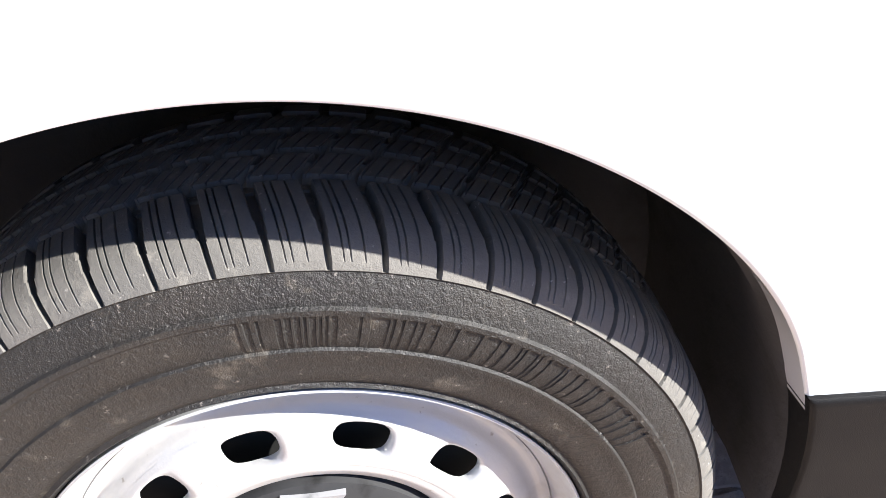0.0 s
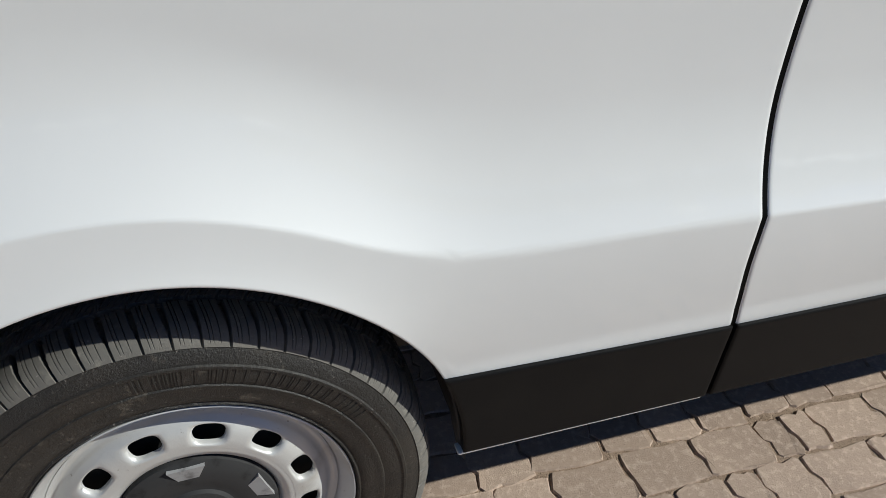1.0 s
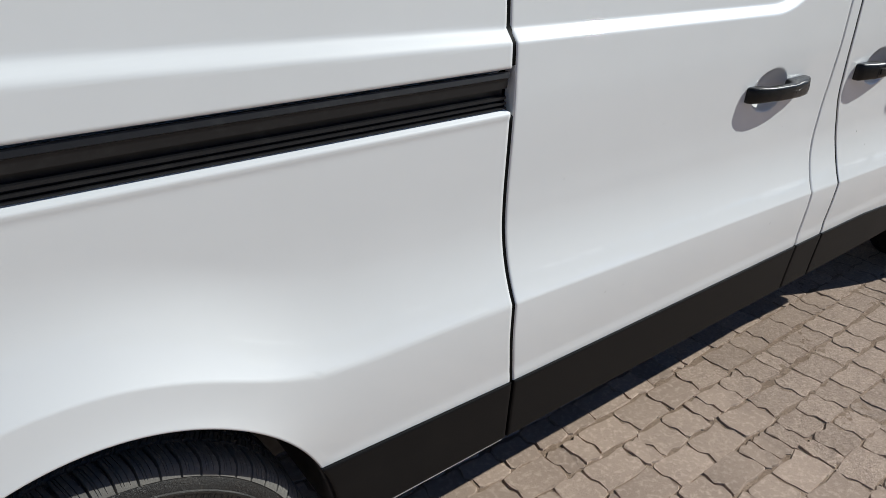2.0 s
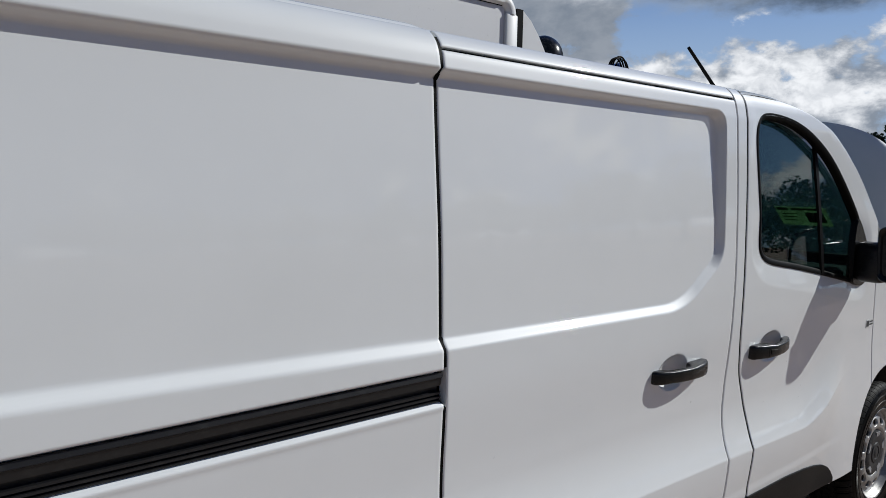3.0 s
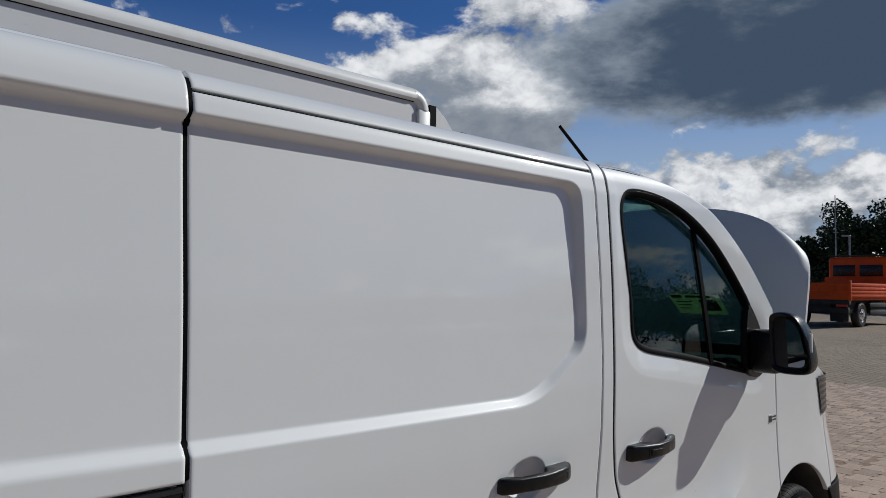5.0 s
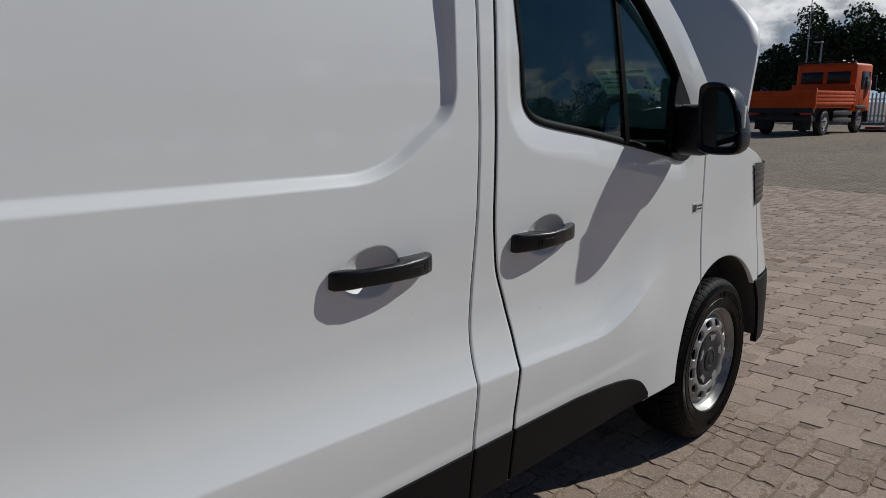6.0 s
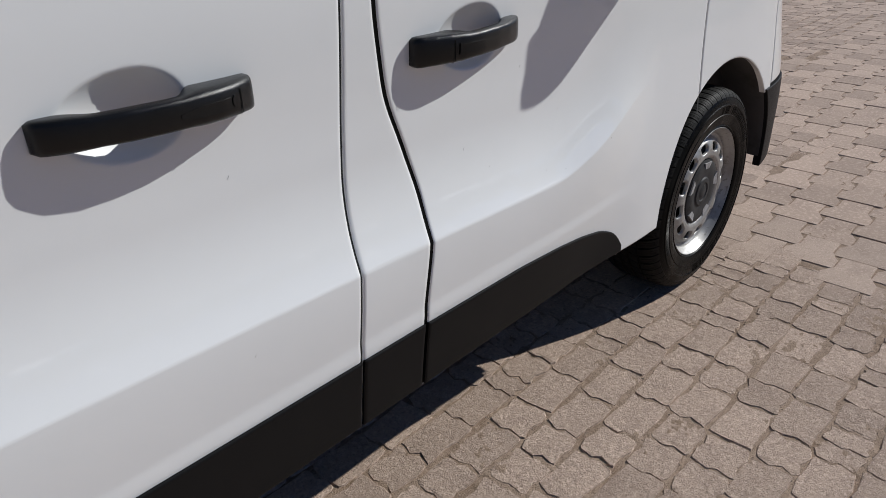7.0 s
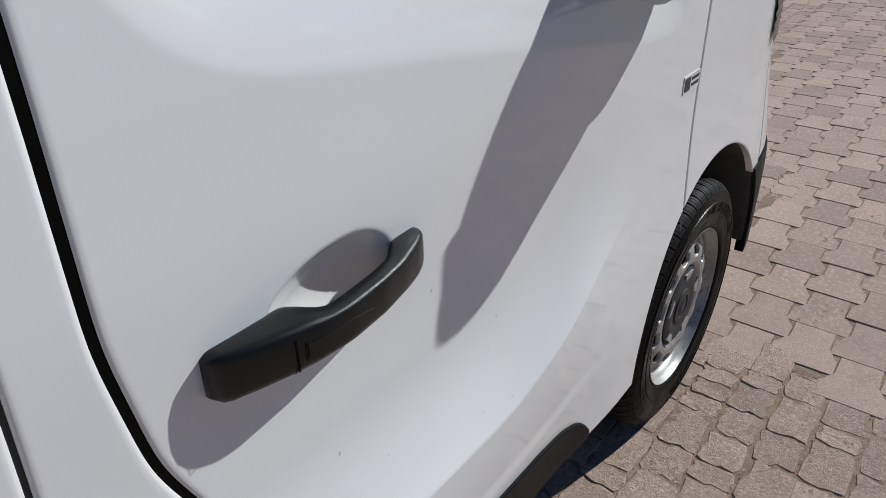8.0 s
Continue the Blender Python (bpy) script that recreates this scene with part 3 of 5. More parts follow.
# bumper as it runs round the corner to the wheel arch
part("bumper_corner", side_panel(const(3.908), const(4.40), lambda x: 0.62 + 0 * x, lambda x: np.minimum(wing_top(x), 1.2) - 0.0, 0.010), PAINT, van)
part("bumper_side_trim", side_panel(lambda z: ARCH_F[0] + 0.41 * np.sqrt(np.clip(1 - ((z - 0.36) / 0.42) ** 2, 0.3, 1)), const(4.415), const(0.31), const(0.612), 0.010, proud=0.006), TRIM, van, "textured black bumper corner")


def lamp_mesh():
    us, vs = np.linspace(0, 1, 40), np.linspace(0, 1, 24)
    U, V = np.meshgrid(us, vs, indexing="ij")
    Z = 0.945 + 0.03 * U + (0.185 - 0.05 * U) * V
    X = 3.790 + 0.06 * (1 - V) + 0.48 * U
    Y = flank(X, Z) - 0.006 - 0.002 * np.sin(V * 40)
    verts = np.stack([X, Y, Z], -1).reshape(-1, 3)
    back = verts + np.array([0, 0.03, 0])
    f = grid_faces(40, 24)
    return soften(mesh_of("lamp", np.vstack([verts, back]), f + [tuple(i + len(verts) for i in reversed(q)) for q in f]), 60)


part("headlamp", lamp_mesh(), LAMP, van, "smoked dark headlamp with ribbed inside")


trim_top = smooth_curve([-0.9, 0.35, 0.8, 2.0, 2.2], [0.536, 0.536, 0.524, 0.517, 0.516], 0.05, -1.2, 3.0)


def trim_piece(xl, xr, top, low=0.362):
    return side_panel(xl, xr, low if callable(low) else const(low), top, 0.010, proud=0.006, flange=0.03)


front_trim_top = smooth_curve([2.1, 2.45, 2.60, 2.70, 2.80, 2.86, 2.90, 2.912], [0.516, 0.512, 0.502, 0.488, 0.466, 0.440, 0.405, 0.372], 0.012, 2.0, 3.0)
part("sill_trim", trim_piece(lambda z: ARCH_R[2] * np.sqrt(np.clip(1 - ((z - ARCH_R[1]) / ARCH_R[3]) ** 2, 0, 1)), shift(gap_s, -GD), trim_top), TRIM, van)
part("sill_trim", trim_piece(const(-0.95), lambda z: -ARCH_R[2] * np.sqrt(np.clip(1 - ((z - ARCH_R[1]) / ARCH_R[3]) ** 2, 0, 1)), trim_top), TRIM, van)
part("sill_trim", trim_piece(shift(gap_s, GD), shift(gap_b, -G), trim_top), TRIM, slide)
part("sill_trim", trim_piece(shift(gap_b, G), shift(gap_d, -GD), trim_top), TRIM, van)
part("sill_trim", trim_piece(shift(gap_d, GD), const(2.912), front_trim_top), TRIM, fdoor)
# painted seam below the sills
for a, b in ((0.375, 0.80),):
    box_part("sill_seam", (a, 0.012, 0.3545), (b, 0.034, 0.3605), PAINT, van, 0.003)


# dark strips in the door gaps stand in for the shade between panels
def gap_strip_mesh(line, half, z0, z1, back=0.007):
    zs = np.linspace(z0, z1, 120)
    x = line(zs)
    y = np.maximum.reduce([flank(x - 0.012, zs), flank(x + 0.012, zs)]) + back
    v = np.concatenate([np.stack([x - half, y, zs], -1), np.stack([x + half, y, zs], -1)])
    n = len(zs)
    return mesh_of("gap_strip", v, [(i, n + i, n + i + 1, i + 1) for i in range(n - 1)])


GREY_GAP = material("grey_gap", (0.05, 0.05, 0.05), 0.6, spec=0.1)
part("door_gap_strip", gap_strip_mesh(gap_s, 0.006, 0.36, 1.905, 0.002), RUBBER, van)
part("door_gap_strip", gap_strip_mesh(gap_b, 0.006, 0.36, 1.915, 0.004), GREY_GAP, van)
part("door_gap_strip", gap_strip_mesh(gap_d, 0.006, 0.36, 1.915, 0.002), RUBBER, van)
part("door_gap_strip", gap_strip_mesh(lambda z: 3.3025 + 0 * z, 0.004, 0.66, 1.30, 0.003), GREY_GAP, van)
# black bar for the shade in the gap above the sliding door
bm = bmesh.new()
box(bm, (0.79, 0.078, 1.872), (2.03, 0.10, 1.888), 0.0)
part("door_gap_strip", bm, RUBBER, van)


def rail_mesh():
    prof = [(1.1795, 0.012), (1.1795, 0.004), (1.170, 0.002), (1.1675, 0.006), (1.150, 0.008), (1.149, 0.020), (1.136, 0.022), (1.135, 0.010), (1.130, 0.010), (1.129, 0.018), (1.126, 0.018), (1.125, 0.009), (1.121, 0.009), (1.120, 0.017), (1.117, 0.017), (1.116, 0.008), (1.1135, 0.008), (1.1135, 0.03)]
    xs = np.linspace(-0.90, 0.779, 12)
    verts = [(x, 0.022 + y, z) for x in xs for z, y in prof]
    return mesh_of("rail", verts, grid_faces(len(xs), len(prof)), smooth=False)


RAILBLACK = material("rail_black", (0.008, 0.008, 0.009), 0.45, vary=[(30.0, 0.5, 0.75, (0.02, 0.02, 0.02))])
part("door_rail", rail_mesh(), RAILBLACK, van, "ribbed black sliding door rail")


def roof_mesh():
    ys = np.concatenate([[0.098, 0.100, 0.104, 0.112, 0.126, 0.150, 0.19, 0.26, 0.35, 0.5, 0.7, MID]])
    zs = np.array([1.885, 1.908, 1.918, 1.9245, 1.930, 1.935, 1.940, 1.949, 1.959, 1.971, 1.979, 1.982])
    ys = np.concatenate([ys, (2 * MID - ys)[::-1][1:]])
    zs = np.concatenate([zs, zs[::-1][1:]])
    xs = np.concatenate([np.linspace(-0.98, 0.60, 20), np.linspace(0.62, 0.90, 24), np.linspace(0.95, 2.2, 30), np.linspace(2.22, 2.72, 24)])
    X, J = np.meshgrid(xs, np.arange(len(ys)), indexing="ij")
    Y, Z = ys[J].copy(), zs[J].copy()
    Z += 0.006 * smoothstep(0.80, 0.74, X) * (Y > 0.11)
    edge = np.minimum(Y, 2 * MID - Y)
    # the roof falls and narrows over the windscreen
    t = smoothstep(2.15, 2.75, X)
    Z -= t * 0.055 * (1.2 - 0.5 * np.clip((edge - 0.12) / 0.8, 0, 1))
    Y += np.where(Y < MID, 1, -1) * t * 0.035 * (1 - np.clip((edge - 0.1) / 0.87, 0, 1))
    verts = np.stack([X, Y, Z], -1).reshape(-1, 3)
    low = verts - np.array([0, 0, 0.03])
    f = grid_faces(len(xs), len(ys))
    k = len(verts)
    n = len(ys)
    m = len(xs)
    ring = [i * n for i in range(m)] + [(m - 1) * n + j for j in range(1, n)] + [i * n + n - 1 for i in range(m - 2, -1, -1)] + list(range(n - 2, 0, -1))
    rim = [(ring[i], ring[(i + 1) % len(ring)], ring[(i + 1) % len(ring)] + k, ring[i] + k) for i in range(len(ring))]
    return soften(mesh_of("roof", np.vstack([verts, low]), f + [tuple(i + k for i in reversed(q)) for q in f] + rim), 45)


part("roof", roof_mesh(), PAINT, van)
# rail of the roof over the sliding door, between the door's top edge and the roof skin
part("roof_rail", side_panel(shift(gap_s, GD), shift(gap_b, -G), const(1.8835), const(1.9215), 0.02, zstep=0.004), PAINT, van)


def a_pillar_mesh(far=False):
    """The painted post from the roof to the wing, curving inwards to the windscreen."""
    xs = np.linspace(2.10, 3.42, 60)
    rows = []
    for x in xs:
        z = float(np.minimum(door_top(np.array(x)), 1.915))
        y = float(flank(np.array(x), np.array(min(z, 1.90)))) + 0.002
        for a in np.linspace(0, 1, 7):
            rows.append((x + 0.03 * a, y + 0.085 * a ** 1.2, z - 0.006 + 0.022 * math.sin(a * 1.9)))
    v = np.array(rows)
    if far:
        v[:, 1] = 2 * MID - v[:, 1]
    return mesh_of("post", v, grid_faces(len(xs), 7))


part("windscreen_post", a_pillar_mesh(), PAINT, van)
part("windscreen_post", a_pillar_mesh(True), PAINT, van)


def windscreen_mesh():
    us, vs = np.linspace(0, 1, 24), np.linspace(0, 1, 20)
    U, V = np.meshgrid(us, vs, indexing="ij")
    X = 2.70 + 0.78 * (1 - V) + 0.10 * np.sin(np.pi * U) * (0.4 + 0.6 * (1 - V))
    Z = 1.27 + 0.62 * V - 0.04 * V * V
    Y = 0.17 + 1.60 * U + (0.5 - U) * 0.12 * (1 - V) * -1
    verts = np.stack([X, Y, Z], -1).reshape(-1, 3)
    back = verts - np.array([0.004, 0, 0.004])
    f = grid_faces(24, 20)
    return soften(mesh_of("screen", np.vstack([verts, back]), f + [tuple(i + len(verts) for i in reversed(q)) for q in f]), 60)


screen = part("windscreen", windscreen_mesh(), SCREEN, van)
screen.visible_shadow = False


def window_strip(outline, outer, inner, proud, thick, sink=0.0, depth=None):
    """A closed band round an outline, from outer to inner offset, standing proud of the skin."""
    p = np.array(outline)
    area = 0.5 * np.sum(p[:, 0] * np.roll(p[:, 1], -1) - np.roll(p[:, 0], -1) * p[:, 1])
    t = np.roll(p, -1, 0) - np.roll(p, 1, 0)
    t /= np.linalg.norm(t, axis=1)[:, None]
    nrm = np.stack([t[:, 1], -t[:, 0]], -1) * (1 if area > 0 else -1)
    rows = []
    for off, pr in ((outer, -0.004), (outer, proud * 0.6), (outer - 0.004, proud), (inner + 0.004, proud - sink * 0.5), (inner, proud - sink), (inner, proud - sink - thick)):
        q = p + nrm * off
        y = flank(p[:, 0] + nrm[:, 0] * 0.015, p[:, 1] + nrm[:, 1] * 0.015)
        rows.append(np.stack([q[:, 0], y - pr, q[:, 1]], -1))
    v = np.stack(rows, 1).reshape(-1, 3)
    return soften(mesh_of("band", v, grid_faces(len(p), len(rows), wrap=True)), 50)


def inset(outline, d):
    p = np.array(outline)
    area = 0.5 * np.sum(p[:, 0] * np.roll(p[:, 1], -1) - np.roll(p[:, 0], -1) * p[:, 1])
    t = np.roll(p, -1, 0) - np.roll(p, 1, 0)
    t /= np.linalg.norm(t, axis=1)[:, None]
    nrm = np.stack([t[:, 1], -t[:, 0]], -1) * (1 if area > 0 else -1)
    return p - nrm * d


def glass_y(x, z):
    return 0.035 + 0.058 * np.clip((z - 1.2) / 0.64, 0, 1) ** 1.3


def pane_mesh(outline, thick=0.004, far=False):
    bm = bmesh.new()
    vs = [bm.verts.new((x, float(glass_y(x, z)), z)) for x, z in outline]
    f = bm.faces.new(vs)
    r = bmesh.ops.extrude_face_region(bm, geom=[f])
    for v in r["geom"]:
        if isinstance(v, bmesh.types.BMVert):
            v.co.y += thick
    if far:
        for v in bm.verts:
            v.co.y = 2 * MID - v.co.y
    bmesh.ops.recalc_face_normals(bm, faces=bm.faces)
    return bm


window = part("side_window", window_strip(WINDOW, 0.008, -0.014, 0.003, 0.02, 0.008), RUBBER, fdoor, "black rubber window surround")
opening = inset(WINDOW, 0.010)
pane = part("pane", pane_mesh([tuple(q) for q in opening]), GLASS, fdoor, "dark tinted glass")
pane.visible_shadow = False


def tilted_bar(a, b, w, y_off, thick):
    (ax, az), (bx, bz) = a, b
    bm = bmesh.new()
    n = 14
    rows = []
    for i in range(n + 1):
        t = i / n
        x, z = ax + (bx - ax) * t, az + (bz - az) * t
        y = float(glass_y(x, z)) + y_off
        rows.append([bm.verts.new((x + s * w / 2, y + d, z)) for s, d in ((-1, 0), (-0.8, -thick), (0.8, -thick), (1, 0))])
    for p, q in zip(rows, rows[1:]):
        for k in range(3):
            bm.faces.new((p[k], q[k], q[k + 1], p[k + 1]))
    bmesh.ops.recalc_face_normals(bm, faces=bm.faces)
    return bm


part("window_bar", tilted_bar((2.700, 1.768), (2.745, 1.252), 0.030, 0.0, 0.008), RUBBER, fdoor)
# black corner plate that carries the mirror
corner = [(3.02, 1.212), (3.03, 1.50), (3.13, 1.41), (3.185, 1.33), (3.20, 1.22), (3.16, 1.175), (3.06, 1.185)]
part("mirror_plate", prism(chaikin(corner, 2), float(flank(np.array(3.0), np.array(1.15))) - 0.004, 0.05, 0.003), HANDLE, fdoor)


def handle_bow(u, low=False):
    """How far the grip stands out, from its free end to its end cap; low: the flatter cap of the front door."""
    p = np.interp(u, [0.0, 0.05, 0.10, 0.20, 0.35, 0.52, 0.66, 0.78, 0.87, 0.95, 1.0], [0.013, 0.020, 0.027, 0.036, 0.0445, 0.049, 0.048, 0.0445, 0.038, 0.028, 0.020])
    return float(p * (1 - 0.20 * smoothstep(0.55, 0.95, u))) if low else float(p)


def handle_mesh(x0, x1, flip):
    """A bowed pull handle over the finger cup."""
    n = 44
    ts = np.linspace(0, 1, n)
    rows = []
    ring = 18
    for t in ts:
        u = 1 - t if flip else t
        x = x0 + (x1 - x0) * t
        base = 0.024
        bow = handle_bow(u, flip)
        end = min(1.0, (min(t, 1 - t) * (x1 - x0)) / 0.012)
        end = math.sqrt(max(0.0, 1 - (1 - end) ** 2))
        free = smoothstep(0.10, 0.26, u) * smoothstep(0.70, 0.58, u)
        back = base + 0.006 - (bow - 0.017) * float(free)
        front = base - bow * (0.45 + 0.55 * end)
        half = (0.0225 - 0.0035 * float(free)) * (0.80 + 0.20 * end) * (0.90 + 0.10 * float(smoothstep(0.0, 0.4, u)))
        zc = 1.031 - 0.002 * u
        for k in range(ring):
            a = 2 * math.pi * k / ring
            ca, sa = math.cos(a), math.sin(a)
            e = 0.45
            py = math.copysign(abs(ca) ** e, ca)
            pz = math.copysign(abs(sa) ** e, sa)
            rows.append((x, (front + back) / 2 - py * (back - front) / 2, zc + pz * half))
    f = grid_faces(n, ring)
    f += [tuple((i * ring + ring - 1, (i + 1) * ring + ring - 1, (i + 1) * ring, i * ring)) for i in range(n - 1)]
    f += [tuple(range(ring))[::-1], tuple((n - 1) * ring + k for k in range(ring))]
    return soften(mesh_of("handle", rows, f), 50)


def handle_front(u, low=False):
    return 0.024 - handle_bow(u, low)


def face_strip(x_of, u0, u1, z0, z1, lift, n=16, low=False):
    rows = []
    for i in range(n + 1):
        u = u0 + (u1 - u0) * i / n
        taper = 0.35 + 0.65 * min(1.0, i / (n * 0.35))
        zm, h = (z0 + z1) / 2 - 0.002 * u, (z1 - z0) / 2 * taper
        y = handle_front(u, low) - lift
        rows += [(x_of(u), y + 0.004, zm - h - 0.0012), (x_of(u), y, zm - h), (x_of(u), y, zm + h), (x_of(u), y + 0.004, zm + h + 0.0012)]
    return soften(mesh_of("strip", rows, grid_faces(n + 1, 4)), 30)


def add_handle(parent, x0, x1, flip, joint, fit):
    def x_of(u):
        return x1 - (x1 - x0) * u if flip else x0 + (x1 - x0) * u

    made = [part("door_handle", handle_mesh(x0, x1, flip), HANDLE, parent, "black plastic pull handle")]
    made.append(part("inlay", face_strip(x_of, joint - 0.32, joint - 0.03, 1.0215, 1.0365, 0.0007, low=flip), HANDLE, parent))
    made.append(part("lock_button", face_strip(x_of, joint - 0.055, joint - 0.035, 1.024, 1.038, 0.0020, 4, flip), HANDLE, parent))
    # joint of the end cap
    rows = []
    for du in (-0.0035, 0.0035):
        u = joint + du
        f, b = handle_front(u, flip) - 0.0004, 0.022
        for y, z in ((b, 1.0495), (f + 0.006, 1.0495), (f, 1.044), (f, 1.0135), (f + 0.006, 1.0090), (b, 1.0090)):
            rows.append((x_of(u), y, z - 0.002 * u))
    made.append(part("cap_joint", mesh_of("joint", rows, grid_faces(2, 6), False), RUBBER, parent))
    for ob in made:
        ob.data.transform(fit)


add_handle(slide, 1.578, 1.858, False, 0.88, Matrix.Identity(4))
add_handle(fdoor, 2.162, 2.440, True, 0.755, Matrix.Translation((0, 0, 1.025)) @ Matrix.Diagonal((1, 1, 1.10, 1)) @ Matrix.Translation((0, 0, -1.031)))


# ---- door mirror ----
MIRROR_FACE = chaikin([(-0.076, 1.255), (-0.076, 1.405), (-0.082, 1.440), (-0.120, 1.447), (-0.165, 1.438), (-0.195, 1.398), (-0.212, 1.325), (-0.221, 1.256), (-0.211, 1.218), (-0.160, 1.213), (-0.100, 1.215), (-0.078, 1.228)], 3)


def mirror_housing():
    """Lofted from the rim round the glass to the rounded front."""
    sections = [(3.016, 0.80), (3.010, 0.83), (3.001, 0.90), (2.999, 0.95), (3.002, 0.985), (3.012, 1.0), (3.04, 1.0), (3.07, 0.965), (3.095, 0.90), (3.115, 0.80), (3.130, 0.64), (3.140, 0.42), (3.144, 0.12)]
    verts = []
    cy, cz = -0.145, 1.332
    for x, k in sections:
        for y, z in MIRROR_FACE:
            verts.append((x + 0.04 * (-0.055 - y), cy + (y - cy) * k + 0.04 * (cz + (z - cz) * k - 1.213), cz + (z - cz) * k))
    n = len(MIRROR_FACE)
    faces = [(i * n + j, i * n + (j + 1) % n, (i + 1) * n + (j + 1) % n, (i + 1) * n + j) for i in range(len(sections) - 1) for j in range(n)]
    faces += [tuple(range(n)), tuple((len(sections) - 1) * n + j for j in range(n))[::-1]]
    return soften(mesh_of("housing", verts, faces), 45)


mirror = part("door_mirror", mirror_housing(), HANDLE, van, "black plastic door mirror")
bm = bmesh.new()
box(bm, (3.03, -0.095, 1.205), (3.12, 0.03, 1.375), 0.03, segments=4)
part("mirror_arm", bm, HANDLE, mirror)


def mirror_pane(z0, z1):
    cy, cz = -0.145, 1.332
    pts = [(cy + (y - cy) * 0.76, cz + (z - cz) * 0.76) for y, z in MIRROR_FACE]
    pts = [(y, min(max(z, z0), z1)) for y, z in pts]
    bm = bmesh.new()
    rows = [[bm.verts.new((3.0165 + dx + 0.25 * (y + 0.145), y + 0.04 * (z - 1.213), z)) for y, z in pts] for dx in (0.0, 0.004)]
    for r in rows:
        bm.faces.new(r)
    for j in range(len(pts)):
        k = (j + 1) % len(pts)
        bm.faces.new((rows[0][j], rows[0][k], rows[1][k], rows[1][j]))
    bmesh.ops.remove_doubles(bm, verts=bm.verts, dist=0.0004)
    bmesh.ops.recalc_face_normals(bm, faces=bm.faces)
    return bm


part("mirror_glass", mirror_pane(1.290, 1.5), MIRROR, mirror, "silvered mirror glass")
part("mirror_glass", mirror_pane(1.0, 1.282), MIRROR, mirror, "small wide-angle mirror glass")
box_part("indicator_lens", (3.020, -0.2165, 1.300), (3.034, -0.205, 1.370), FENCE, mirror, 0.003, "narrow clear side indicator lens")


# ---- raised bonnet ----
def bonnet_mesh():
    hinge = Vector((3.70, 0, 1.225))
    open_way = Vector((math.cos(radians(78)), 0, math.sin(radians(78))))
    up = Vector((-open_way.z, 0, open_way.x))
    us, vs = np.linspace(-1, 1, 41), np.linspace(0, 1, 30)
    verts, back = [], []
    for u in us:
        for v in vs:
            half = 0.865
            # rounded leading corners
            length = 0.785 - 0.05 * u * u - 0.18 * abs(u) ** 5.3
            side = half * (1 - 0.06 * v ** 8)
            crown = -0.085 * u * u - 0.045 * abs(u) ** 8 - 0.05 * v ** 4 + 0.015 * math.cos(u * 3) * v
            p = hinge + open_way * (length * v) + up * crown + Vector((0, MID + u * side, 0))
            verts.append(p)
            edge = max(abs(u), v)
            back.append(p - up * (0.030 if edge < 0.99 else 0.022))
    f = grid_faces(41, 30)
    k = len(verts)
    n, m = 30, 41
    ring = [i * n for i in range(m)] + [(m - 1) * n + j for j in range(1, n)] + [i * n + n - 1 for i in range(m - 2, -1, -1)] + list(range(n - 2, 0, -1))
    rim = [(ring[i], ring[(i + 1) % len(ring)], ring[(i + 1) % len(ring)] + k, ring[i] + k) for i in range(len(ring))]
    return soften(mesh_of("bonnet", verts + back, f + [tuple(i + k for i in reversed(q)) for q in f] + rim), 50)


part("bonnet", bonnet_mesh(), PAINT, van, "raised white bonnet")
bm = bmesh.new()
rod(bm, (2.75, 0.474, 1.938), (2.415, 0.474, 2.150), 0.0085, 0.0065)
rod(bm, (2.79, 0.474, 1.912), (2.74, 0.474, 1.945), 0.02, 0.011)
part("aerial", bm, RUBBER, van, "black rod aerial leaning back")


